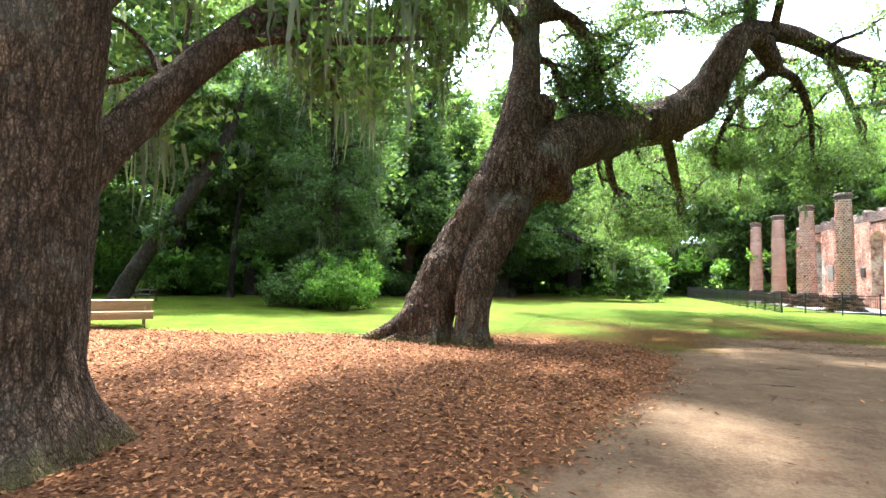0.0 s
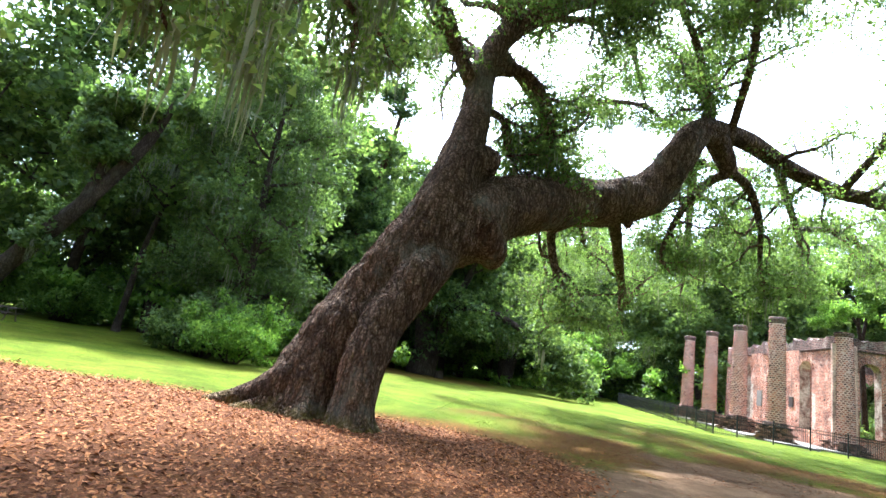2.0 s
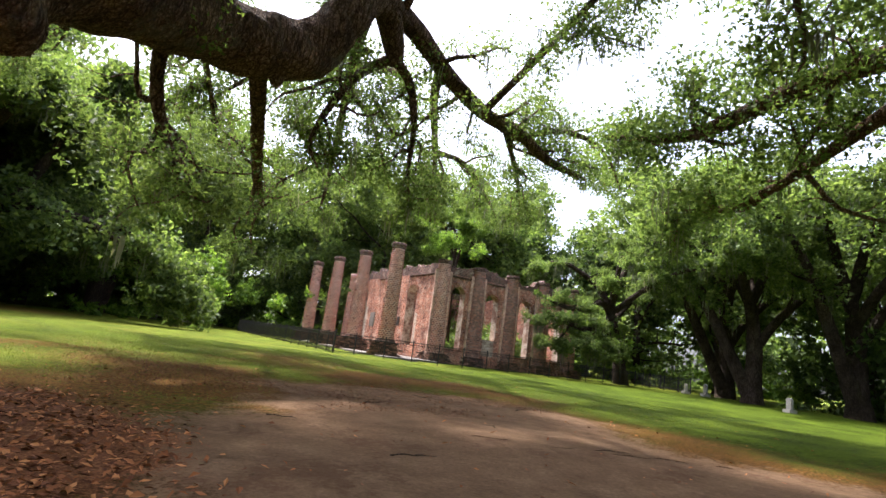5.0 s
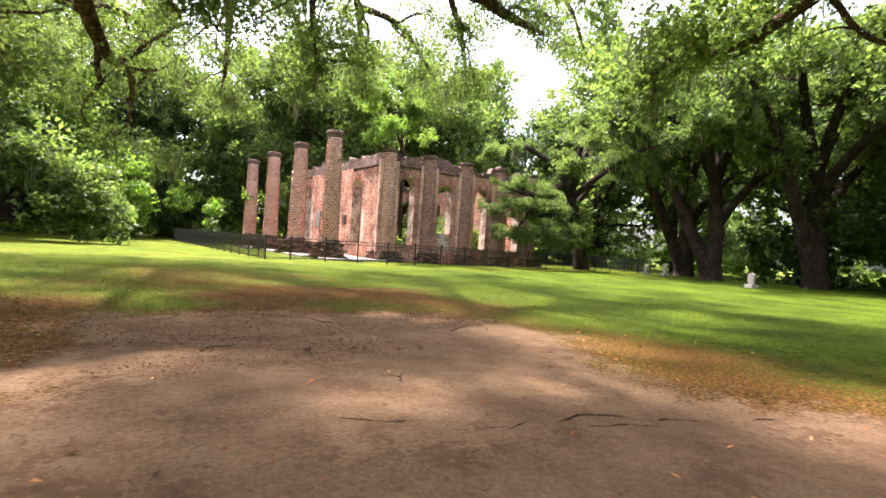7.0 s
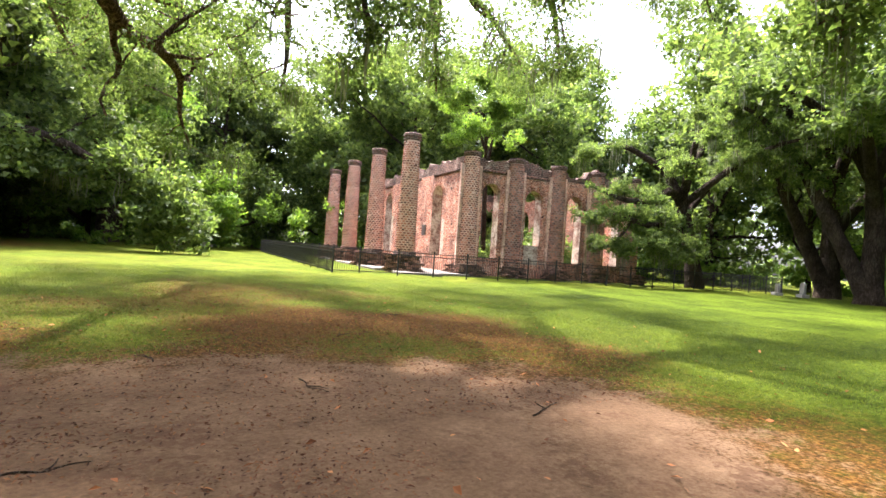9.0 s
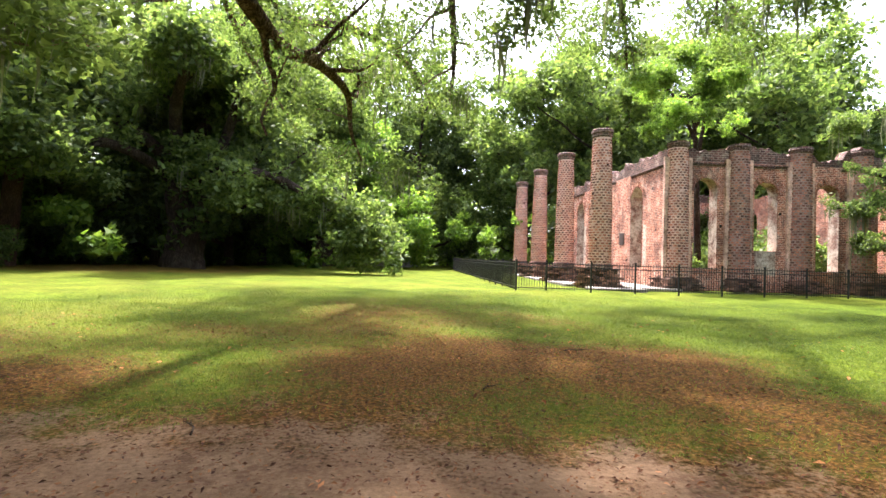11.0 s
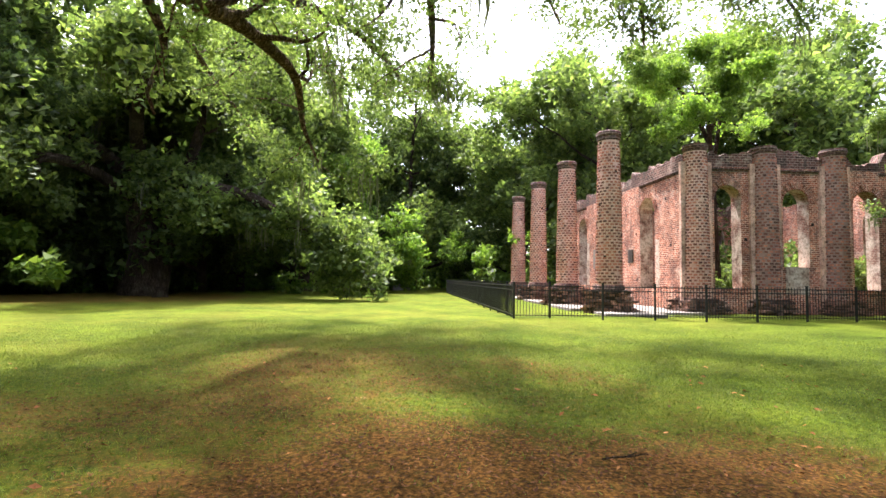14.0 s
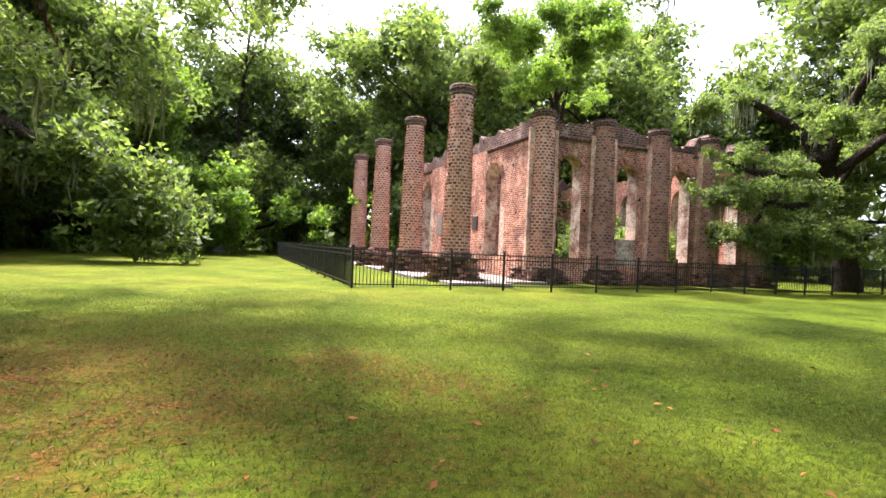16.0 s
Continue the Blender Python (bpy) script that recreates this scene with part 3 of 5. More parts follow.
def wall_mesh(name, length, top, openings, thick, mat, seed, jamb=None, ragged=1.0):
    """A wall along x from 0, front at y = 0, back at y = thick, with arched openings (centre, width, sill, spring) and a broken top."""
    cuts = set(np.arange(0, length - 0.05, 0.22).round(3)) | {length}
    for c, w, sill, spring in openings:
        cuts = {u for u in cuts if abs(u - c) > w / 2 + 0.02}
        cuts |= set((c + w / 2 * np.cos(np.linspace(0, np.pi, 13))).round(4))
    cuts = sorted(cuts)

    def crown(u):
        return 0.085 * round(rise(u) / 0.085)

    def rise(u):
        return top + ragged * (0.32 * noise.noise(Vector((u * 0.5, seed, 0))) + 0.24 * noise.noise(Vector((u * 2.3, seed, 4))) + 0.07 * noise.noise(Vector((u * 7.0, seed, 8))))

    v, f, uv, mats = [], [], [], []

    def quad(p, q, jam=0):
        f.append(tuple(range(len(v), len(v) + 4)))
        v.extend(p)
        uv.extend(q)
        mats.append(jam)

    for a, b in zip(cuts[:-1], cuts[1:]):
        mid = (a + b) / 2
        spans = [((0.0, 0.0), (crown(a), crown(b)))]
        for c, w, sill, spring in openings:
            if abs(mid - c) < w / 2:
                arch = [spring + math.sqrt(max(0.0, (w / 2) ** 2 - (u - c) ** 2)) for u in (a, b)]
                spans = [((0.0, 0.0), (sill, sill)), (tuple(arch), (crown(a), crown(b)))]
                quad([(a, 0, arch[0]), (b, 0, arch[1]), (b, thick, arch[1]), (a, thick, arch[0])], [(0, a), (0, b), (thick, b), (thick, a)], 1)
        for (l0, l1), (h0, h1) in spans:
            quad([(a, 0, l0), (b, 0, l1), (b, 0, h1), (a, 0, h0)], [(a, l0), (b, l1), (b, h1), (a, h0)])
            quad([(b, thick, l1), (a, thick, l0), (a, thick, h0), (b, thick, h1)], [(b, l1), (a, l0), (a, h0), (b, h1)])
            quad([(a, 0, h0), (b, 0, h1), (b, thick, h1), (a, thick, h0)], [(a, 0), (b, 0), (b, thick), (a, thick)])
    for c, w, sill, spring in openings:
        for u, s in ((c - w / 2, 1), (c + w / 2, -1)):
            p = [(u, 0, sill), (u, thick, sill), (u, thick, spring), (u, 0, spring)]
            q = [(0, sill), (thick, sill), (thick, spring), (0, spring)]
            quad(p if s > 0 else p[::-1], q if s > 0 else q[::-1], 1)
    for u in (0.0, length):
        quad([(u, thick, 0), (u, 0, 0), (u, 0, crown(u)), (u, thick, crown(u))], [(thick, 0), (0, 0), (0, crown(u)), (thick, crown(u))])
    me = np_mesh(name, np.array(v), np.array(f), mat, False, np.array(uv))
    me.materials.append(jamb or PLASTER)
    me.polygons.foreach_set("material_index", np.array(mats, np.int32))
    return me


def arch_ring(centre, width, spring, y, mat, parent):
    """A proud ring round the head of an opening, brick by brick."""
    n = 25
    r0, r1 = width / 2 + 0.02, width / 2 + 0.33
    q = [(0, 1, 2, 3), (4, 7, 6, 5), (0, 4, 5, 1), (1, 5, 6, 2), (2, 6, 7, 3), (3, 7, 4, 0)]
    for k in range(n):
        a0, a1 = math.pi * (k + 0.08) / n, math.pi * (k + 0.92) / n
        out = y - 0.03 - 0.02 * ((k * 7) % 3)
        ring = [(r0, a0), (r1, a0), (r1, a1), (r0, a1)]
        v = [(centre + r * math.cos(a), depth, spring + r * math.sin(a)) for depth in (out, y + 0.05) for r, a in ring]
        uv = [(r + k * 0.37, a * 2) for _ in (0, 1) for r, a in ring]
        hang(new("arch_brick", np_mesh("arch_brick", np.array(v), np.array(q), mat, False, np.array(uv))), parent)


def column_mesh(name, r0, r1, z0, z1, mat, half=False, seed=0.0):
    """A tapering brick shaft, turned about z, with uv in metres."""
    sides, rows = (17 if half else 33), 48
    ang = np.linspace(0, np.pi if half else 2 * np.pi, sides)
    zs = np.linspace(z0, z1, rows)
    v, uv = [], []
    for z in zs:
        f = (z - z0) / (z1 - z0)
        r = r0 + (r1 - r0) * f ** 1.4
        for a in ang:
            rr = r * (1 + 0.012 * noise.noise(Vector((math.cos(a) * 3, math.sin(a) * 3 + seed, z * 2.2))))
            v.append((rr * math.cos(a), -rr * math.sin(a), z))
            uv.append((a * r0, z))
    i, j = np.meshgrid(np.arange(rows - 1), np.arange(sides - 1), indexing="ij")
    a = (i * sides + j).ravel()
    v, uv = np.array(v), np.array(uv)
    c = len(v)
    v = np.vstack([v, [(0, 0, z1)]])
    uv = np.vstack([uv, [(0, z1)]])
    top = (rows - 1) * sides + np.arange(sides - 1)
    faces = np.vstack([np.stack([a, a + sides, a + sides + 1, a + 1], -1), np.stack([top, np.full(sides - 1, c), np.full(sides - 1, c), top + 1], -1)])
    faces = [tuple(dict.fromkeys(q)) for q in faces.tolist()]
    me = bpy.data.meshes.new(name)
    me.from_pydata(v.tolist(), [], faces)
    layer = me.uv_layers.new(name="UVMap").data
    for loop in me.loops:
        layer[loop.index].uv = uv[loop.vertex_index]
    me.materials.append(mat)
    for p in me.polygons:
        p.use_smooth = len(p.vertices) == 4
    return me


def ring_mesh(name, rings, mat, half=False):
    """A turned moulding from (radius, z) pairs."""
    sides = 33
    ang = np.linspace(0, np.pi if half else 2 * np.pi, sides)
    v = np.array([(r * math.cos(a), -r * math.sin(a), z) for r, z in rings for a in ang])
    uv = np.array([(a * 0.5, z + r) for r, z in rings for a in ang])
    i, j = np.meshgrid(np.arange(len(rings) - 1), np.arange(sides - 1), indexing="ij")
    a = (i * sides + j).ravel()
    return np_mesh(name, v, np.stack([a, a + sides, a + sides + 1, a + 1], -1), mat, False, uv)


def blocks(name, places, mat):
    """Many small worn blocks: (middle, out, across, up) each, the last three as half sizes with their direction."""
    p = np.asarray(places, float)
    n = len(p)
    c, o, a, u = p[:, 0], p[:, 1], p[:, 2], p[:, 3]
    v = np.stack([c + sa * a + su * u - o for su in (-1, 1) for sa in (-1, 1)] + [c + sa * a * 0.86 + su * u * 0.8 + o for su in (-1, 1) for sa in (-1, 1)], 1)
    q = np.array([(4, 5, 7, 6), (0, 1, 5, 4), (1, 3, 7, 5), (3, 2, 6, 7), (2, 0, 4, 6)])
    return np_mesh(name, v.reshape(-1, 3), (q[None] + 8 * np.arange(n)[:, None, None]).reshape(-1, 4), mat)


def shaft_radius(z, r0, r1, z0, z1):
    return r0 + (r1 - r0) * min(1.0, max(0.0, (z - z0) / (z1 - z0))) ** 1.4


def column_bricks(r0, r1, z0, z1, seed):
    """Places of the burnt brick headers round a shaft, course by course, half lapped."""
    r = np.random.default_rng(seed)
    out = []
    around = 16
    for k in range(int((z1 - z0) / 0.142)):
        z = z0 + 0.07 + k * 0.142
        rad = shaft_radius(z, r0, r1, z0, z1)
        for j in range(around):
            if r.uniform() < 0.02:
                continue
            th = 2 * math.pi * (j + 0.5 * (k % 2) + r.normal() * 0.035) / around
            way = np.array([math.cos(th), math.sin(th), 0.0])
            wide = rad * math.pi / around * r.uniform(0.58, 0.75)
            out.append((way * (rad - 0.012 + r.uniform(0, 0.012)) + (0, 0, z + r.normal() * 0.005), way * 0.03, np.array([-way[1], way[0], 0]) * wide, (0, 0, 0.047 * r.uniform(0.85, 1.1))))
    return out


def rough_pedestal(half, height, seed):
    """Courses of loose old brick round a square foot, stepping in unevenly."""
    r = np.random.default_rng(seed)
    out = []
    rows = int(height / 0.13)
    for k in range(rows):
        z = 0.06 + 0.13 * k
        h = half * (1.08 - 0.16 * (k / rows) + 0.05 * ((k * 5) % 3 - 1))
        for side in range(4):
            a = side * math.pi / 2
            way, over = np.array([math.cos(a), math.sin(a), 0]), np.array([-math.sin(a), math.cos(a), 0])
            u = -h
            while u < h:
                w = r.uniform(0.2, 0.42)
                if r.uniform() > 0.08:
                    out.append((way * (h - 0.16 + r.normal() * 0.04) + over * (u + w / 2) + (0, 0, z + r.normal() * 0.012), way * 0.17, over * (w / 2 - 0.012), (0, 0, 0.06)))
                u += w
    return out


church = thing("ruined_church", "roofless ruined red brick church walls with arched openings", "ruin")

front = hang(new("wall", wall_mesh("wall_facade", NY - SY, TOP, [(3.7, 1.75, 1.15, 5.4), (9.4, 2.0, 0.5, 5.4), (14.3, 1.75, 1.15, 5.4)], WALL, BRICK, 1.0, ragged=0.0)), church, "brick front wall with tall arches and broken top")
front.matrix_basis = pose(FX, NY, 0, 0, 0, -90)
WINDOWS = [(1.85, 1.35, 1.2, 5.55), (5.35, 1.35, 2.3, 5.45), (9.0, 1.35, 1.2, 5.45), (12.7, 1.35, 1.2, 5.45)]
near = hang(new("wall", wall_mesh("wall_side", EX - FX, TOP, WINDOWS, WALL, BRICK, 5.0, ragged=0.0)), church, "brick side wall with arched window openings")
near.matrix_basis = pose(FX, SY, 0)
far = hang(new("wall", wall_mesh("wall_far", EX - FX, TOP, WINDOWS, WALL, BRICK, 9.0, ragged=0.0)), church)
far.matrix_basis = pose(FX, NY - WALL, 0)
back = hang(new("wall", wall_mesh("wall_end", NY - SY - 2 * WALL, TOP, [(4.0, 1.7, 1.2, 5.2), (8.6, 2.6, 1.2, 5.0), (13.2, 1.7, 1.2, 5.2)], WALL, BRICK, 13.0)), church)
back.matrix_basis = pose(EX - WALL, NY - WALL, 0, 0, 0, -90)

for parent, openings in ((front, [(3.7, 1.75, 5.4), (14.3, 1.75, 5.4)]), (near, [(c, w, s) for c, w, _, s in WINDOWS])):
    for c, w, s in openings:
        arch_ring(c, w, s, 0.0, BRICK, parent)


def cornice(parent, length, z, gaps, seed):
    """A stepped moulding in broken lengths."""
    r = np.random.default_rng(seed)
    u = 0.0
    while u < length - 0.2:
        run = min(length - u, r.uniform(0.9, 2.8))
        if not any(abs(u + run / 2 - g) < 0.8 for g in gaps):
            bm = bmesh.new()
            for k, (dz, out) in enumerate(((0.0, 0.05), (0.09, 0.12))):
                box(bm, (u, -out, z + dz), (u + run * r.uniform(0.93, 0.995), 0.02, z + dz + 0.086), 0.012)
            layer = bm.loops.layers.uv.new("UVMap")
            for face in bm.faces:
                for loop in face.loops:
                    p = loop.vert.co
                    loop[layer].uv = (p.x, p.z + p.y)
            part("cornice", bm, BRICK_DARK, parent, "dark stepped brick cornice")
        u += run


cornice(front, NY - SY, 6.95, [6.0, 11.5], 1)
cornice(near, EX - FX, 6.9, [9.0], 2)

# attic courses above the cornice, sooty and broken
for parent, length, seed in ((front, NY - SY, 3.0), (near, EX - FX, 6.0), (far, EX - FX, 8.0)):
    top = hang(new("attic", wall_mesh("attic", length, 0.78, [], WALL - 0.08, BRICK_DARK, seed, BRICK_DARK, 1.9)), parent, "sooty broken parapet courses")
    top.matrix_basis = pose(0, 0.03, 7.06)

# half columns on the side wall, and at the corners of the facade
for u in (0.2, 3.7, 7.3, 10.9, 14.6):
    c = hang(new("half_column", column_mesh("half_column", 0.60, 0.50, 0.3, 8.05, LIME if u < 1 else SOOTY_LIME, False, u)), near, "round engaged brick column")
    c.matrix_basis = pose(u, -0.05, 0)
    tagged(hang(new("brickwork", blocks("brickwork", column_bricks(0.61, 0.51, 0.5, 7.8, int(u * 10) + 20), BURNT)), c), kind="stuff")
    boxed("pilaster", (u - 0.78, -0.16, 0.0), (u + 0.78, 0.02, 7.3), BRICK, near, "flat brick pilaster", 0.0)
    hang(new("capital", ring_mesh("capital", [(0.51, 7.78), (0.57, 7.82), (0.56, 7.92), (0.60, 7.96), (0.57, 8.12), (0.3, 8.17), (0.0, 8.18)], BRICK_DARK)), c)
    hang(new("plinth", blocks("plinth", rough_pedestal(0.86, 0.75, int(u * 10) + 60), OLD)), c, "crumbling brick plinth")
    boxed("plinth_core", (-0.7, -0.7, 0.0), (0.7, 0.7, 0.72), OLD, c)
c = hang(new("half_column", column_mesh("half_column", 0.60, 0.50, 0.3, 7.9, LIME, False, 44.0)), front)
c.matrix_basis = pose(0.3, -0.05, 0)
tagged(hang(new("brickwork", blocks("brickwork", column_bricks(0.61, 0.51, 0.5, 7.8, 9), BURNT)), c), kind="stuff")

# plaques and walled-up window between the arches of the facade
boxed("plaque", (11.85, -0.06, 2.6), (12.5, 0.03, 3.4), BRONZE, front, "small dark wall plaque", 0.01)
boxed("tablet", (6.0, -0.07, 2.35), (7.0, 0.03, 3.75), SLAB, front, "pale rectangular stone tablet", 0.015)
for u, w, h in ((4.6, 0.5, 3.1), (15.3, 0.4, 2.6)):
    boxed("plaster_patch", (u, -0.015, 1.2), (u + w, 0.02, 1.2 + h), PLASTER, front, "remaining cream plaster", 0.008)

# free-standing portico columns
COLUMN_BRICKS = []
COLUMN_Y = (24.0, 17.35, 10.75, 4.4)
for k, y in enumerate(COLUMN_Y):
    col = thing("brick_column", "tall free-standing tapering round brick portico column", "column", (5.45, y, 0), 20 * k, "portico columns")
    hang(new("shaft", column_mesh("shaft", 0.605, 0.475, 1.05, 8.25, LIME, False, k * 5.0)), col)
    COLUMN_BRICKS.append((col, column_bricks(0.615, 0.485, 1.2, 8.1, 70 + k)))
    hang(new("capital", ring_mesh("capital", [(0.49, 8.1), (0.55, 8.16), (0.55, 8.27), (0.52, 8.29), (0.585, 8.36), (0.58, 8.5), (0.52, 8.56), (0.25, 8.60), (0.0, 8.60)], BRICK_DARK)), col, "worn moulded brick capital")
    hang(new("base_ring", ring_mesh("base_ring", [(0.62, 1.3), (0.72, 1.24), (0.74, 1.12), (0.66, 1.06), (0.66, 0.9)], BRICK_DARK)), col)
    hang(new("pedestal", blocks("pedestal", rough_pedestal(0.95, 1.06, 90 + k), OLD)), col, "broken square pedestal of loose dark brick")
    boxed("pedestal_core", (-0.76, -0.76, -0.1), (0.76, 0.76, 1.06), OLD, col)
    # dark blocks level with the shaft, painted as the shade in its holes
    for a, z in ((200, 8.0), (200, 5.05), (285, 6.6), (320, 3.6), (230, 2.6)):
        q = radians(a - 20 * k)
        rr = 0.62 - 0.13 * ((z - 1.05) / 7.2) ** 1.4
        m = Matrix.Translation((rr * math.cos(q), rr * math.sin(q), z)) @ Matrix.Rotation(q, 4, 'Z')
        boxed("putlog_hole", (-0.06, -0.055, -0.06), (0.008, 0.055, 0.06), HOLE_SHADE, col, "dark flush block painted as the shade in a putlog hole", 0.0, m)

# wall holes, their shade painted as dark flush blocks, and the plaster left under the second window
for parent, spots_ in ((front, ((2.2, 5.9), (2.2, 3.2), (5.6, 4.9), (7.4, 5.9), (8.0, 3.0), (11.6, 5.6), (12.9, 4.3), (16.4, 5.9), (16.9, 3.4), (13.0, 1.6))), (near, ((0.8, 2.4), (0.8, 4.6), (2.75, 3.6), (4.4, 5.6), (6.2, 4.4), (8.1, 3.0), (9.95, 5.2)))):
    for u, z in spots_:
        boxed("putlog_hole", (u - 0.07, -0.006, z - 0.08), (u + 0.07, 0.05, z + 0.08), HOLE_SHADE, parent, "dark flush block painted as the shade in a putlog hole", 0.0)
boxed("plaster_patch", (4.75, -0.014, 0.95), (5.95, 0.02, 2.29), PLASTER, near, "remaining cream plaster", 0.008)

slab = thing("portico_floor", "low pale stone portico floor slab edged with brick", "paving", (0, 0, 0))
for x0, y0, x1, y1 in ((4.0, 5.6, 7.0, 9.6), (4.1, 12.0, 7.0, 16.2), (4.1, 18.6, 7.0, 22.8), (7.03, 3.2, 9.5, 24.6), (4.3, 1.9, 7.0, 3.3)):
    boxed("slab", (x0, y0, -0.05), (x1, y1, 0.12), SLAB, slab, "", 0.02)

# ---- iron fence ----
PANEL = 2.05
picket_bm = bmesh.new()
box(picket_bm, (-0.009, -0.009, 0.07), (0.009, 0.009, 1.30))
bmesh.ops.create_cone(picket_bm, segments=4, radius1=0.014, radius2=0.001, depth=0.06, cap_ends=True, matrix=Matrix.Translation((0, 0, 1.33)))
picket_me = bpy.data.meshes.new("picket")
picket_bm.to_mesh(picket_me)
picket_me.materials.append(IRON)
post_bm = box(bmesh.new(), (-0.035, -0.035, -0.1), (0.035, 0.035, 1.38), 0.006)
box(post_bm, (-0.045, -0.045, 1.38), (0.045, 0.045, 1.41), 0.006)
post_me = bpy.data.meshes.new("post")
post_bm.to_mesh(post_me)
post_me.materials.append(IRON)


def fence_run(name, start, turn, first, count, singles, label):
    """A straight run of fence: posts, three rails a panel, and pickets; the far pickets in one piece."""
    run = thing(name, label, "fence", (*start, 0.0), turn)
    edges = [0.0, first] + [first + PANEL * (k + 1) for k in range(count)]
    rest_v, rest_f, made = [], [], 0
    pv = np.array([v.co[:] for v in picket_me.vertices])
    for a, b in zip(edges[:-1], edges[1:]):
        for z in (0.14, 1.08, 1.24):
            boxed("rail", (a + 0.03, -0.016, z), (b - 0.03, 0.016, z + 0.035), IRON, run, "", 0.004)
        for u in np.arange(a + 0.125, b - 0.06, 0.118):
            if made < singles:
                ob = hang(new("picket", picket_me), run)
                ob.location = (u, 0, 0)
            else:
                at = len(rest_f) * 8
                for x, y, z in ((-.009, -.009, .07), (.009, -.009, .07), (.009, .009, .07), (-.009, .009, .07), (-.009, -.009, 1.34), (.009, -.009, 1.34), (.009, .009, 1.34), (-.009, .009, 1.34)):
                    rest_v.append((u + x, y, z))
                rest_f.append(u)
            made += 1
    for u in edges[:-1]:
        hang(new("post", post_me), run).location = (u, 0, 0)
    hang(new("post", post_me), run).location = (edges[-1], 0, 0)
    if rest_f:
        q = np.array([(0, 1, 5, 4), (1, 2, 6, 5), (2, 3, 7, 6), (3, 0, 4, 7)])
        faces = np.vstack([q + 8 * k for k in range(len(rest_f))])
        tagged(hang(new("far_picket", np_mesh("far_picket", np.array(rest_v), faces, IRON)), run), kind="stuff")
    return run


fence_run("fence", (0.0, 0.0), 0, 1.37, 17, 220, "black iron picket fence along the lawn, facing the track")
fence_run("fence", (0.0, 0.09), 90, 1.2, 15, 80, "black iron picket fence running away beside the portico")
fence_run("fence", (36.3, 0.1), 90, 1.2, 15, 0, "black iron picket fence behind the ruin")
fence_run("fence", (0.0, 32.3), 0, 1.37, 17, 0, "black iron picket fence at the far side of the ruin")

# ---- the great leaning oak ----


def build_oak():
    r = np.random.default_rng(21)
    oak = thing("live_oak", "huge leaning live oak with rough grey-brown bark and mossy limbs", "tree", (-17.0, -23.5, 0.0))
    o = np.array([-17.0, -23.5, 0.0])
    tubes, tips = [], []

    def roots(f, ang):
        low = max(0.0, 1 - f * 7.0)
        return 1 + low ** 2 * (0.45 + 0.55 * np.maximum(0, np.cos(ang * 5 + 0.7)) ** 2) + 0.10 * max(0, 1 - f * 2) * np.cos(ang * 3 + 1)

    def limb(points, radii, n, sides, rough, keep=True, flare=None):
        line = spline(np.array(points) - o, n)
        rad = np.interp(np.linspace(0, 1, n), np.linspace(0, 1, len(radii)), radii)
        tubes.append(tube(line, rad, sides, rough, 2.0, flare))
        return line, rad

    # trunk: two stems grown together, with a fold between them
    limb([(-17.35, -23.5, -0.3), (-17.05, -23.3, 1.2), (-16.4, -22.8, 2.7), (-15.3, -22.1, 4.7), (-14.85, -21.4, 6.6), (-14.72, -20.95, 8.2)], [0.80, 0.78, 0.84, 1.0, 0.85, 0.66], 120, 110, 0.14, flare=roots)
    limb([(-15.66, -24.1, -0.3), (-15.68, -24.0, 1.0), (-15.55, -23.65, 2.2), (-15.1, -22.95, 3.6), (-14.6, -21.9, 5.0)], [0.52, 0.5, 0.54, 0.64, 0.6], 80, 72, 0.17, flare=roots)
    limb([(-16.9, -23.3, 1.3), (-17.7, -23.7, 0.55), (-18.5, -24.0, 0.16), (-19.4, -24.3, -0.12)], [0.62, 0.5, 0.3, 0.12], 26, 30, 0.18)
    stem, stem_r = limb([(-14.75, -21.1, 7.6), (-14.65, -20.4, 9.6), (-14.6, -19.9, 11.8), (-13.9, -19.3, 13.8), (-12.3, -18.6, 15.3), (-10.2, -18.2, 16.3), (-8.0, -17.6, 17.0)], [0.70, 0.52, 0.46, 0.42, 0.34, 0.24, 0.1], 44, 28, 0.10)
    great, great_r = limb([(-15.2, -22.0, 4.6), (-14.2, -21.3, 5.6), (-13.2, -20.2, 6.7), (-11.2, -18.0, 7.85), (-9.6, -17.0, 8.35), (-8.2, -16.3, 9.15), (-7.3, -16.4, 10.6), (-6.6, -16.2, 11.8), (-5.6, -15.7, 12.2)], [0.85, 1.0, 0.98, 0.88, 0.84, 0.80, 0.64, 0.56, 0.44], 100, 56, 0.14)
    limb([(-13.9, -21.6, 5.6), (-13.4, -21.2, 4.95), (-13.25, -21.0, 4.6)], [0.7, 0.55, 0.2], 12, 24, 0.25)
    limb([(-9.0, -16.7, 8.2), (-8.95, -16.7, 7.75), (-8.93, -16.7, 7.55)], [0.3, 0.22, 0.1], 8, 14, 0.2)
    limb([(-5.9, -15.8, 12.1), (-5.2, -15.2, 11.2), (-4.9, -15.0, 10.6)], [0.5, 0.38, 0.22], 12, 18, 0.15)
    limb([(-14.75, -21.2, 7.3), (-14.2, -20.95, 7.85), (-13.65, -20.75, 7.75)], [0.62, 0.56, 0.40], 16, 30, 0.24)
    arms = []
    arms.append(limb([(-5.9, -15.8, 12.2), (-4.4, -15.1, 12.2), (-2.6, -14.6, 11.4), (-0.6, -14.3, 10.7), (1.6, -14.0, 10.6), (3.6, -13.8, 10.0), (6.0, -13.7, 9.9)], [0.44, 0.36, 0.32, 0.29, 0.27, 0.2, 0.08], 40, 16, 0.10))
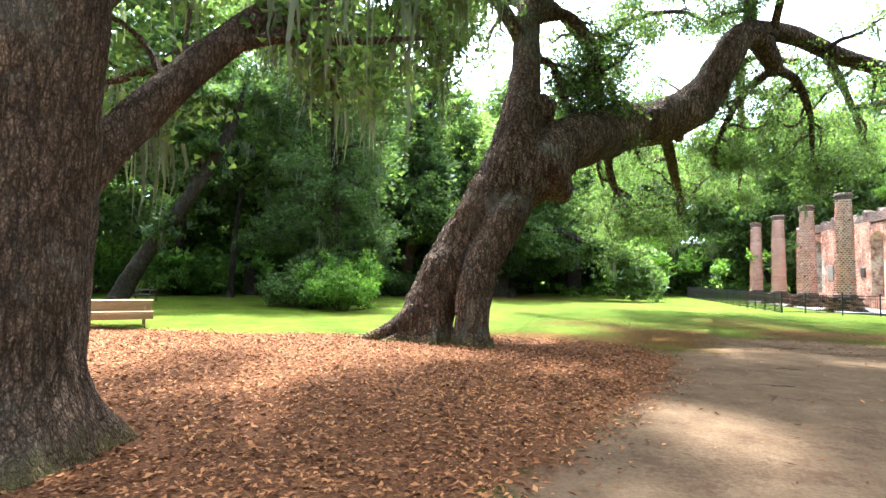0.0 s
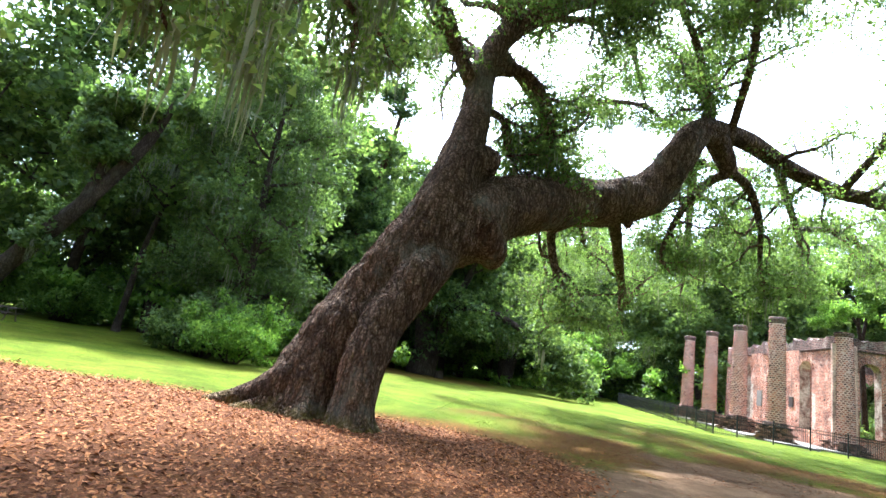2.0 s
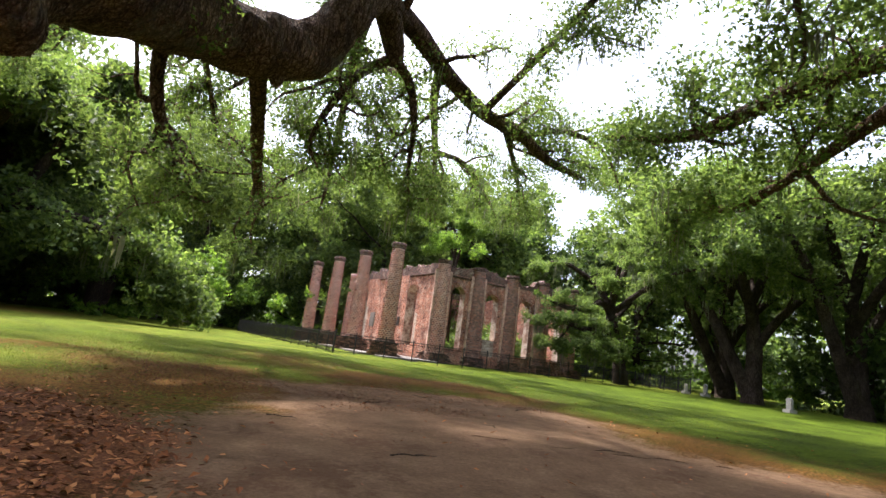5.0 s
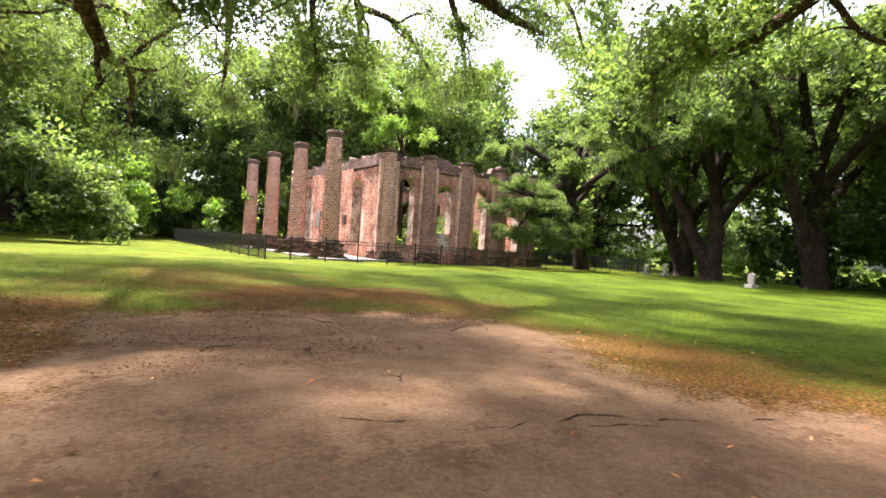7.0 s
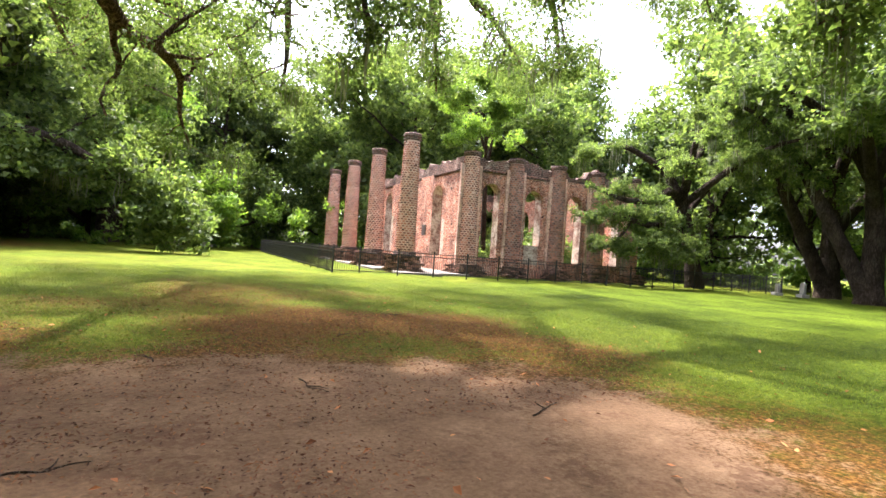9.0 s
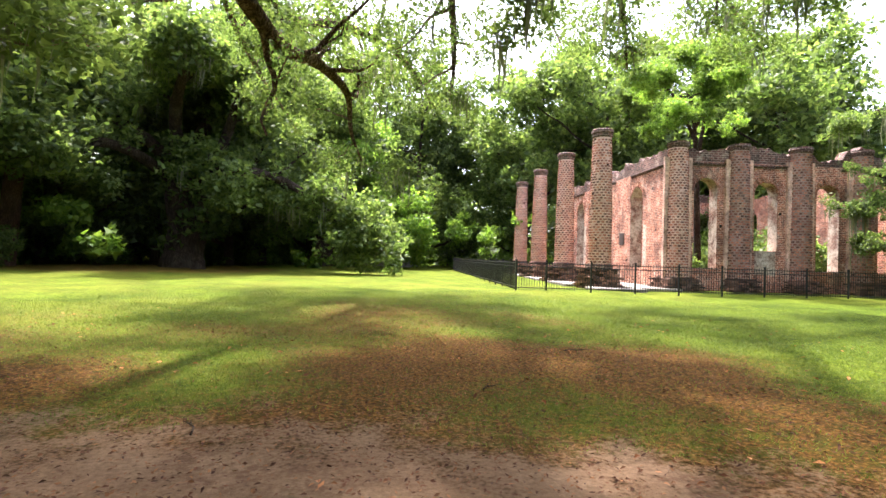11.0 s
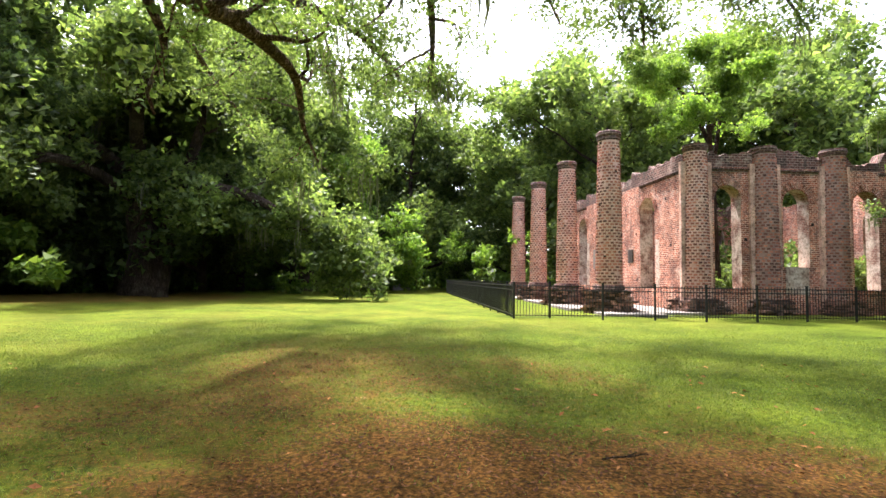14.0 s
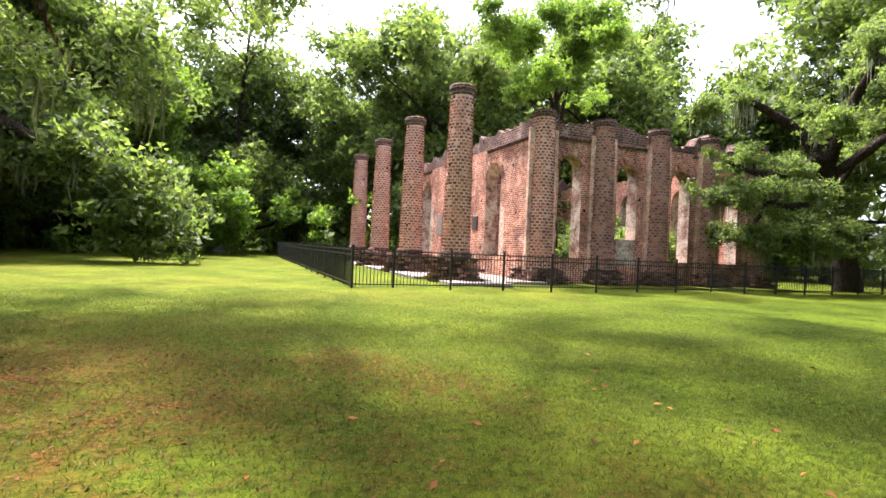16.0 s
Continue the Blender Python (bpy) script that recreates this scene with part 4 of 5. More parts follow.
    arms.append(limb([(-5.0, -15.1, 10.9), (-5.9, -14.4, 10.2), (-6.6, -13.8, 8.9), (-6.9, -13.2, 7.6), (-6.4, -12.9, 6.9)], [0.2, 0.17, 0.13, 0.09, 0.03], 24, 9, 0.1))
    arms.append(limb([(-5.0, -15.0, 10.9), (-4.0, -14.4, 10.5), (-3.3, -13.8, 9.2), (-3.0, -13.2, 7.8), (-2.6, -12.8, 6.4)], [0.2, 0.17, 0.13, 0.09, 0.03], 24, 9, 0.1))
    arms.append(limb([(-6.2, -15.9, 12.2), (-6.0, -15.4, 13.6), (-6.6, -14.7, 15.3), (-6.2, -13.8, 17.0)], [0.3, 0.24, 0.17, 0.06], 20, 10, 0.1))
    arms.append(limb([(-14.6, -20.0, 11.6), (-13.3, -19.4, 11.9), (-12.3, -18.9, 10.8), (-12.1, -18.6, 9.2), (-11.9, -18.3, 8.2)], [0.26, 0.22, 0.2, 0.18, 0.16], 24, 12, 0.1))
    arms.append(limb([(-14.7, -20.3, 10.0), (-13.8, -19.8, 9.9), (-13.4, -19.4, 9.0), (-13.1, -19.2, 8.2)], [0.16, 0.13, 0.11, 0.09], 16, 9, 0.1))
    arms.append(limb([(-11.7, -17.4, 7.4), (-11.6, -16.9, 6.4), (-11.2, -16.5, 5.4), (-10.5, -16.1, 4.6), (-10.3, -15.8, 3.9)], [0.19, 0.16, 0.13, 0.08, 0.03], 22, 9, 0.12))
    arms.append(limb([(-14.6, -19.6, 12.2), (-15.6, -18.0, 13.6), (-17.4, -16.6, 14.6), (-19.6, -15.6, 15.2)], [0.3, 0.24, 0.16, 0.06], 20, 10, 0.1))
    arms.append(limb([(-14.65, -20.2, 10.4), (-16.0, -21.6, 12.4), (-17.4, -23.2, 13.8), (-18.2, -25.6, 14.8)], [0.28, 0.22, 0.15, 0.05], 20, 10, 0.1))
    arms.append(limb([(-13.4, -19.0, 14.3), (-12.6, -21.0, 15.6), (-11.4, -23.4, 16.2), (-10.2, -26.0, 16.0)], [0.26, 0.2, 0.14, 0.05], 20, 10, 0.1))
    arms.append(limb([(-9.5, -18.0, 16.5), (-7.2, -19.6, 16.6), (-5.0, -21.4, 15.6), (-3.4, -23.4, 14.0)], [0.2, 0.16, 0.12, 0.04], 20, 8, 0.1))
    arms.append(limb([(-10.5, -18.2, 16.2), (-9.8, -15.4, 17.6), (-8.6, -12.4, 17.6), (-7.4, -9.8, 16.6)], [0.2, 0.16, 0.12, 0.04], 20, 8, 0.1))
    arms.append(limb([(-6.2, -13.9, 16.8), (-4.4, -15.6, 18.2), (-1.8, -16.8, 18.0), (0.4, -17.6, 16.6)], [0.14, 0.12, 0.09, 0.03], 20, 8, 0.1))
    arms.append(limb([(-14.0, -19.4, 13.6), (-15.0, -21.4, 16.0), (-15.4, -24.0, 17.6), (-14.6, -27.0, 18.0)], [0.26, 0.2, 0.14, 0.05], 20, 10, 0.1))
    for p in (((-5.0, -12.0, 12.6), (-7.0, -9.4, 12.6), (-9.0, -7.4, 11.4), (-10.6, -6.0, 9.8)),
              ((-4.6, -8.8, 12.2), (-2.6, -6.4, 12.6), (-0.6, -4.0, 11.8), (1.0, -2.4, 10.2)),
              ((-3.0, -11.6, 12.4), (-4.0, -8.4, 14.0), (-4.6, -5.0, 13.6), (-5.0, -2.4, 12.0)),
              ((0.6, -8.4, 11.0), (3.4, -6.8, 11.6), (6.0, -5.4, 10.8), (8.0, -4.6, 9.4)),
              ((2.0, -12.6, 10.9), (4.8, -13.4, 12.0), (8.0, -13.0, 12.0), (10.6, -12.0, 10.8)),
              ((-11.6, -11.6, 12.4), (-13.6, -9.0, 12.6), (-15.6, -6.4, 11.4), (-17.0, -4.6, 9.8)),
              ((-12.6, -13.6, 13.0), (-10.4, -13.0, 14.6), (-7.8, -11.6, 15.4), (-5.6, -9.6, 15.0)),
              ((-0.6, -14.3, 10.7), (-0.2, -17.2, 12.2), (-0.8, -20.2, 12.4), (-2.0, -22.6, 11.4)),
              ((-5.2, -15.6, 12.2), (-5.6, -18.4, 13.4), (-6.6, -21.4, 13.2), (-7.8, -23.8, 11.8))):
        arms.append(limb(p, [0.17, 0.14, 0.1, 0.03], 20, 8, 0.1))
    for p in (((-12.4, -18.8, 15.2), (-11.2, -22.0, 15.6), (-9.6, -25.6, 15.0), (-8.2, -28.6, 13.4)),
              ((-8.2, -17.7, 16.9), (-7.0, -21.0, 17.0), (-6.0, -24.8, 16.0), (-5.4, -28.0, 14.2)),
              ((-11.4, -23.4, 16.2), (-12.8, -26.6, 15.8), (-13.6, -29.6, 14.4))):
        arms.append(limb(p, [0.17, 0.14, 0.1, 0.03], 20, 8, 0.1))
    for p in (((-9.2, -5.6, 9.0), (-7.2, -3.0, 10.0), (-5.2, -1.0, 9.6), (-3.8, 0.8, 8.2)),
              ((-10.2, -8.2, 10.6), (-11.6, -4.4, 10.4), (-11.4, -0.8, 9.0), (-10.4, 1.8, 7.4)),
              ((-9.6, -6.6, 9.6), (-8.8, -3.0, 11.6), (-8.0, 0.6, 11.4), (-7.4, 3.4, 9.8)),
              ((-13.0, -18.8, 14.8), (-14.0, -22.0, 13.6), (-14.6, -25.0, 12.2), (-14.4, -27.4, 10.8)),
              ((-10.6, -18.3, 16.2), (-10.8, -20.6, 14.6), (-10.4, -23.0, 13.4), (-9.6, -24.8, 12.0)),
              ((-6.0, -15.4, 13.6), (-7.2, -17.8, 14.4), (-8.6, -20.4, 14.2), (-9.6, -22.4, 13.0))):
        arms.append(limb(p, [0.17, 0.14, 0.1, 0.03], 20, 8, 0.1))
    # the long bough that crosses over the lawn and droops
    arms.append(limb([(-14.4, -19.6, 12.8), (-13.2, -15.6, 13.4), (-11.6, -11.6, 12.4), (-10.2, -8.2, 10.6), (-9.2, -5.6, 9.0)], [0.26, 0.22, 0.18, 0.12, 0.03], 36, 12, 0.10))
    arms.append(limb([(-9.6, -17.0, 8.4), (-9.0, -14.8, 7.5), (-8.3, -12.2, 6.5), (-7.85, -10.7, 6.1), (-7.4, -8.6, 6.5), (-6.95, -6.2, 6.5), (-6.9, -5.1, 5.5), (-6.5, -4.3, 4.5)], [0.27, 0.22, 0.19, 0.17, 0.15, 0.11, 0.06, 0.02], 48, 14, 0.16))
    arms.append(limb([(-6.4, -15.9, 12.0), (-5.6, -12.4, 12.6), (-4.6, -8.8, 12.2), (-3.7, -5.4, 10.4), (-3.4, -4.0, 8.6), (-3.5, -3.6, 7.2)], [0.3, 0.25, 0.2, 0.15, 0.09, 0.03], 34, 10, 0.10))
    arms.append(limb([(-3.0, -14.7, 11.5), (-1.4, -11.4, 12.0), (0.6, -8.4, 11.0), (2.0, -6.2, 9.6), (2.6, -5.2, 8.2)], [0.24, 0.2, 0.15, 0.09, 0.03], 28, 9, 0.10))
    arms.append(limb([(0.6, -14.1, 10.7), (2.6, -12.0, 11.0), (4.6, -10.4, 10.0), (5.8, -9.4, 8.4)], [0.18, 0.14, 0.1, 0.03], 22, 8, 0.10))
    for line, rad in arms:
        branches(line, rad, r, 10, 3.1, 1, tubes, tips, 5, 0.42, 0.0, 0.25)
        tips.extend(list(line[-3:]))
    branches(stem, stem_r, r, 22, 5.4, 1, tubes, tips, 6, 0.35, 0.05, 0.45)
    hang(new("trunk", tubes_mesh("trunk", tubes, BARK_GREAT)), oak)
    tips = np.array(tips)
    hang(new("crown", leaves_mesh("crown", puffs(tips, 0.92, 270000, r), 0.122, LEAF_OAK, r=r, simple=True, slim=0.62)), oak)
    tagged(hang(new("moss", moss_mesh("moss", tips[r.integers(0, len(tips), 420)], 1.1, r)), oak, "grey-green hanging Spanish moss"), kind="stuff")
    # resurrection fern on the back of the great limb
    k = r.integers(8, 70, 5200)
    th = r.uniform(-1.0, 1.0, 5200)
    fern = great[k] + np.stack([0.5 * np.sin(th), 0.3 * np.sin(th), np.cos(th)], -1) * (great_r[k] * r.uniform(0.96, 1.1, 5200))[:, None]
    hang(new("fern", leaves_mesh("fern", fern, 0.09, MOSS, 0.8, r)), oak, "dull green resurrection fern along the limb")
    return oak


build_oak()


def build_near_oak():
    r = np.random.default_rng(5)
    at = np.array([-18.40, -34.70, 0.0])
    oak = thing("live_oak", "broad upright oak trunk with deeply furrowed grey bark", "tree", tuple(at))
    tubes, tips = [], []

    def roots(f, ang):
        low = max(0.0, 1 - f * 6.0)
        return 1 + low ** 2 * (0.5 + 0.5 * np.maximum(0, np.cos(ang * 4 + 2.4)) ** 2)

    line = spline([(0, 0, -0.3), (0.02, 0.02, 1.5), (0.05, 0, 3.5), (0.25, 0.1, 6.0), (0.3, 0.4, 9.0), (0.0, 0.6, 12.0)], 90)
    rad = np.interp(np.linspace(0, 1, 90), [0, 0.12, 0.5, 1], [0.78, 0.73, 0.68, 0.4])
    tubes.append(tube(line, rad, 110, 0.09, 11.0, roots))
    for pts, rr in (
        ([(0.2, 0.3, 2.6), (0.4, 0.9, 3.6), (0.8, 1.9, 5.0), (1.2, 3.0, 6.2), (2.4, 4.6, 7.6), (4.0, 6.4, 8.8)], [0.27, 0.25, 0.23, 0.2, 0.14, 0.05]),
        ([(0.1, 0.4, 5.0), (1.4, 1.6, 7.2), (2.6, 3.4, 8.6), (3.4, 6.0, 9.6)], [0.3, 0.26, 0.18, 0.05]),
        ([(0.3, 0.4, 8.0), (2.0, -0.6, 10.5), (4.4, -1.6, 12.2), (6.8, -2.0, 13.0)], [0.34, 0.28, 0.18, 0.05]),
        ([(0.1, 0.4, 9.5), (-1.0, 3.0, 12.0), (-2.0, 6.0, 13.5), (-2.4, 9.0, 14.5)], [0.3, 0.25, 0.16, 0.05]),
        ([(0.0, 0.6, 11.5), (1.6, 2.4, 13.8), (3.8, 4.8, 15.0), (6.0, 7.0, 15.6)], [0.3, 0.24, 0.16, 0.05]),
        ([(0.1, 0.4, 5.5), (1.0, 3.5, 7.4), (1.6, 7.5, 8.8), (1.2, 11.5, 9.4)], [0.26, 0.21, 0.15, 0.05]),
        ([(0.1, 0.5, 6.5), (-2.0, 4.0, 8.8), (-3.4, 8.0, 10.2), (-4.0, 12.0, 10.4)], [0.26, 0.21, 0.15, 0.05]),
        ([(-0.1, 0.4, 7.0), (-3.4, 2.0, 8.4), (-6.6, 4.6, 9.4), (-9.4, 7.4, 9.6)], [0.24, 0.2, 0.14, 0.05]),
        ([(0.0, 0.5, 9.0), (-3.0, -1.5, 11.0), (-6.0, -2.5, 12.0)], [0.3, 0.2, 0.05]),
    ):
        limb = spline(pts, 26)
        lr = np.interp(np.linspace(0, 1, 26), np.linspace(0, 1, len(rr)), rr)
        tubes.append(tube(limb, lr, 18, 0.1, 3.0))
        branches(limb, lr, r, 10, 3.4, 1, tubes, tips, 5, 0.35, 0.02, 0.3)
        tips.extend(list(limb[-3:]))
    hang(new("trunk", tubes_mesh("trunk", tubes, BARK)), oak)
    tips = np.array(tips)
    hang(new("crown", leaves_mesh("crown", puffs(tips, 0.9, 62000, r), 0.125, LEAF_OAK, r=r, simple=True, slim=0.62)), oak)
    tagged(hang(new("moss", moss_mesh("moss", tips[r.integers(0, len(tips), 800)], 1.5, r)), oak, "grey-green hanging Spanish moss"), kind="stuff")


build_near_oak()


def limbed_tree(name, at, limbs, label, leaves, size, leaf, seed, puff=1.0, moss=60, bark=None, sub=6, length=3.0):
    """A tree built limb by limb from control points: (points, radii) each, from its foot."""
    r = np.random.default_rng(seed)
    tree = thing(name, label, "tree", at)
    tubes, tips = [], []
    for pts, rr in limbs:
        line = spline(pts, 26)
        lr = np.interp(np.linspace(0, 1, 26), np.linspace(0, 1, len(rr)), rr)
        tubes.append(tube(line, lr, 14, 0.1, seed))
        if rr[-1] < 0.12:
            branches(line, lr, r, sub, length, 1, tubes, tips, 5, 0.35, 0.02, 0.3)
            tips.extend(list(line[-3:]))
    hang(new("trunk", tubes_mesh("trunk", tubes, bark or BARK_FAR)), tree)
    tips = np.array(tips)
    hang(new("crown", leaves_mesh("crown", puffs(tips, puff, leaves, r), size, leaf, r=r, simple=True, slim=0.7)), tree)
    if moss:
        tagged(hang(new("moss", moss_mesh("moss", tips[r.integers(0, len(tips), moss)], 1.6, r)), tree, "grey-green hanging Spanish moss"), kind="stuff")
    return tree


# the low-branched oak before the side wall
limbed_tree("live_oak", (28.2, 1.9, 0.0), [
    ([(0.3, 0, -0.2), (-0.1, 0.1, 2.2), (-0.7, 0.3, 4.6), (-1.2, 0.5, 6.6)], [0.75, 0.55, 0.5, 0.44]),
    ([(-1.1, 0.5, 6.4), (-2.4, 0.4, 7.2), (-4.4, 0.2, 6.4), (-6.9, 0.2, 6.0), (-10.4, 0.2, 6.6)], [0.4, 0.34, 0.26, 0.18, 0.05]),
    ([(-0.6, 0.2, 4.2), (-3.0, -0.2, 4.5), (-5.6, -0.4, 4.4), (-8.8, -0.6, 4.7), (-12.2, -0.4, 4.4)], [0.36, 0.3, 0.22, 0.14, 0.04]),
    ([(-4.0, -0.3, 4.5), (-4.8, -1.0, 3.4), (-5.8, -1.4, 2.4)], [0.14, 0.1, 0.03]),
    ([(-1.6, 0.0, 4.4), (-2.2, -1.0, 3.6), (-2.8, -1.8, 2.6)], [0.14, 0.1, 0.03]),
    ([(-7.0, -0.3, 4.5), (-8.2, -0.6, 3.4), (-9.4, -0.6, 2.6)], [0.12, 0.09, 0.03]),
    ([(-1.2, 0.5, 6.6), (-2.4, 1.0, 8.6), (-4.4, 1.6, 9.8), (-6.6, 1.6, 10.2), (-9.2, 1.0, 9.6), (-11.6, 0.8, 8.2)], [0.38, 0.3, 0.22, 0.16, 0.1, 0.04]),
    ([(-1.2, 0.5, 6.6), (-0.8, 0.0, 9.4), (0.2, -0.8, 11.6), (0.6, -1.8, 13.4)], [0.36, 0.28, 0.2, 0.05]),
    ([(-0.8, 0.4, 5.6), (1.4, 0.6, 7.6), (3.6, 0.4, 9.2), (6.0, -0.2, 10.0)], [0.3, 0.24, 0.16, 0.05]),
    ([(-1.2, 0.5, 6.6), (-2.8, -1.4, 9.2), (-4.6, -3.4, 10.6), (-6.0, -5.4, 10.6)], [0.3, 0.24, 0.16, 0.05]),
    ([(-1.0, 0.4, 6.4), (-0.2, -2.6, 8.8), (0.4, -5.4, 10.2), (0.6, -8.0, 10.4)], [0.3, 0.24, 0.16, 0.05]),
], "dark low-branched live oak leaning by the fence", 80000, 0.125, LEAF_OAK, 31, 0.8, 190, None, 5, 1.9)

# the oak beside the track, whose limbs reach over it
limbed_tree("live_oak", (4.5, -34.0, 0.0), [
    ([(0, 0, -0.3), (0.1, 0.2, 2.5), (-0.2, 0.6, 5.0), (-0.6, 1.4, 7.6)], [1.1, 0.8, 0.72, 0.5]),
    ([(-0.4, 1.0, 6.4), (-0.2, 3.6, 8.8), (-0.4, 6.4, 9.8), (-1.0, 9.6, 9.6), (-2.0, 12.6, 8.6), (-3.0, 15.2, 9.0)], [0.5, 0.44, 0.38, 0.3, 0.2, 0.05]),
    ([(-0.2, 6.0, 9.6), (-2.6, 7.6, 10.6), (-4.6, 9.6, 12.0), (-6.6, 11.2, 13.4)], [0.3, 0.24, 0.16, 0.04]),
    ([(-0.4, 6.4, 9.6), (0.8, 9.4, 8.6), (1.0, 12.6, 7.2), (0.6, 15.4, 7.2)], [0.26, 0.2, 0.14, 0.04]),
    ([(-0.6, 1.4, 7.4), (-3.0, 2.4, 10.6), (-5.4, 4.0, 13.0), (-7.4, 6.2, 14.6)], [0.44, 0.34, 0.22, 0.05]),
    ([(-0.6, 1.4, 7.4), (0.8, 4.0, 11.4), (1.4, 8.0, 14.0), (1.2, 12.0, 15.4)], [0.44, 0.34, 0.22, 0.05]),
    ([(-0.3, 0.8, 5.6), (3.0, 1.0, 8.6), (6.4, 2.4, 10.4), (9.6, 4.0, 10.6)], [0.4, 0.32, 0.2, 0.05]),
    ([(-0.3, 0.8, 6.0), (-2.6, -1.6, 8.6), (-5.6, -3.0, 10.4), (-8.6, -3.4, 11.6)], [0.4, 0.32, 0.2, 0.05]),
    # last two limbs: added overhead, out of view, to shade the bare sand
    ([(-0.3, 0.8, 6.0), (-4.0, 1.5, 9.6), (-8.6, 3.0, 12.0), (-12.6, 4.4, 13.0), (-16.0, 5.4, 12.6)], [0.4, 0.34, 0.26, 0.16, 0.05]),
    ([(-0.6, 1.4, 7.4), (-3.4, 4.6, 11.4), (-7.6, 6.4, 13.6), (-11.4, 7.6, 14.0)], [0.36, 0.28, 0.18, 0.05]),
], "great live oak with long crooked limbs over the track", 125000, 0.14, LEAF_OAK, 35, 1.25, 110, BARK, 14, 3.6)

# tall dark oaks at the edge of the burial ground, of several leaning stems, whose crowns roof the lawn
TALL = [
    ([(0, 0, -0.2), (0.1, 0.1, 1.6), (0.3, 0.2, 5.0), (0.1, 0.4, 9.0)], [1.0, 0.74, 0.62, 0.45]),
    ([(-0.3, 0.2, 0.8), (-1.4, 0.8, 3.6), (-2.8, 1.6, 7.0), (-4.4, 2.4, 10.4), (-6.6, 3.6, 13.4), (-8.6, 4.6, 14.4)], [0.6, 0.5, 0.42, 0.32, 0.18, 0.05]),
    ([(0.1, 0.4, 8.6), (-1.6, 1.0, 11.6), (-4.4, 1.2, 13.8), (-8.0, 1.0, 15.0), (-11.6, 0.4, 14.6)], [0.42, 0.36, 0.28, 0.18, 0.05]),
    ([(0.1, 0.4, 8.6), (0.8, -0.6, 12.0), (1.2, -2.2, 15.5), (1.4, -3.2, 19.0)], [0.42, 0.34, 0.22, 0.05]),
    ([(0.3, 0.2, 4.6), (1.8, -1.2, 7.8), (4.0, -2.8, 10.4), (7.0, -4.0, 11.8)], [0.42, 0.34, 0.22, 0.05]),
    ([(0.2, 0.3, 6.6), (-2.4, -1.6, 9.4), (-5.6, -4.0, 11.4), (-9.0, -6.4, 12.0), (-12.0, -8.4, 11.2)], [0.4, 0.34, 0.26, 0.17, 0.05]),
    ([(0.1, 0.4, 8.2), (2.0, 2.4, 11.4), (3.8, 5.0, 13.6)], [0.36, 0.26, 0.05]),
    ([(0.1, 0.4, 8.6), (-3.0, -1.0, 13.0), (-6.4, -3.0, 16.0), (-9.4, -5.0, 17.4)], [0.38, 0.3, 0.2, 0.05]),
]
tall = limbed_tree("live_oak", (37.6, -2.6, 0.0), TALL, "tall dark live oak with several stems and moss", 36000, 0.27, LEAF_OAK, 41, 1.4, 200, None, 7, 3.4)
copy_thing(tall, pose(33.4, -7.2, 0, 0, 0, -18) @ Matrix.Scale(0.94, 4))
# extra oak, added to cast shade on the right-hand lawn
copy_thing(tall, pose(36.0, -13.5, 0, 0, 0, 15))
copy_thing(tall, pose(40.0, -20.5, 0, 0, 0, -10))

# the wide-spreading oaks beyond the lawn, whose boughs reach the grass
WIDE = [
    ([(0, 0, -0.2), (0.1, 0.2, 2.0), (-0.2, 0.2, 4.2), (-0.5, 0.6, 6.5)], [1.1, 0.85, 0.75, 0.5]),
    ([(0.7, 0.2, -0.2), (1.1, 0.2, 2.6), (1.8, -0.2, 5.2), (3.2, -1.2, 8.6), (4.0, -2.6, 11.0)], [0.6, 0.5, 0.42, 0.26, 0.05]),
    ([(-0.3, 0.4, 5.4), (2.6, 1.4, 6.8), (5.8, 2.4, 6.6), (9.2, 3.4, 4.8), (11.4, 4.2, 2.4)], [0.46, 0.36, 0.28, 0.16, 0.04]),
    ([(-0.2, 0.3, 4.6), (3.0, -1.6, 5.6), (6.6, -2.6, 5.0), (9.6, -3.0, 3.0), (11.0, -3.2, 1.4)], [0.4, 0.32, 0.24, 0.14, 0.04]),
    ([(-0.4, 0.6, 6.0), (-3.0, -1.2, 8.2), (-6.2, -2.4, 8.6), (-9.4, -3.2, 7.0)], [0.42, 0.34, 0.22, 0.05]),
    ([(-0.5, 0.6, 6.2), (0.6, -2.4, 9.0), (2.2, -4.6, 10.6), (3.6, -6.4, 10.4)], [0.42, 0.32, 0.2, 0.05]),
    ([(-0.5, 0.6, 6.2), (-1.6, 2.6, 10.0), (-2.0, 4.4, 13.6), (-1.6, 5.6, 16.0)], [0.4, 0.3, 0.2, 0.05]),
    ([(-0.5, 0.6, 6.4), (1.8, 1.6, 10.4), (4.2, 2.0, 13.4), (6.2, 2.2, 15.0)], [0.4, 0.3, 0.2, 0.05]),
    ([(-0.3, 0.5, 5.0), (-1.8, -3.0, 6.4), (-3.4, -6.0, 6.0), (-4.4, -8.4, 4.2)], [0.36, 0.28, 0.18, 0.05]),
]
wide = limbed_tree("live_oak", (-22.6, 18.2, 0.0), WIDE, "wide-spreading live oak with boughs reaching the lawn", 80000, 0.26, LEAF_OAK, 51, 1.5, 260, None, 8, 3.8)
limbed_tree("live_oak", (-14.5, 35.0, 0.0), WIDE, "spreading live oak with pale fresh foliage", 60000, 0.32, LEAF_FRESH_SUNLIT, 52, 1.8, 40, None, 7, 4.0)

wide.matrix_basis = pose(-22.6, 18.2, 0) @ Matrix.Scale(1.3, 4)
copy_thing(wide, pose(-34.5, 29.0, 0, 0, 0, 75) @ Matrix.Scale(1.2, 4))

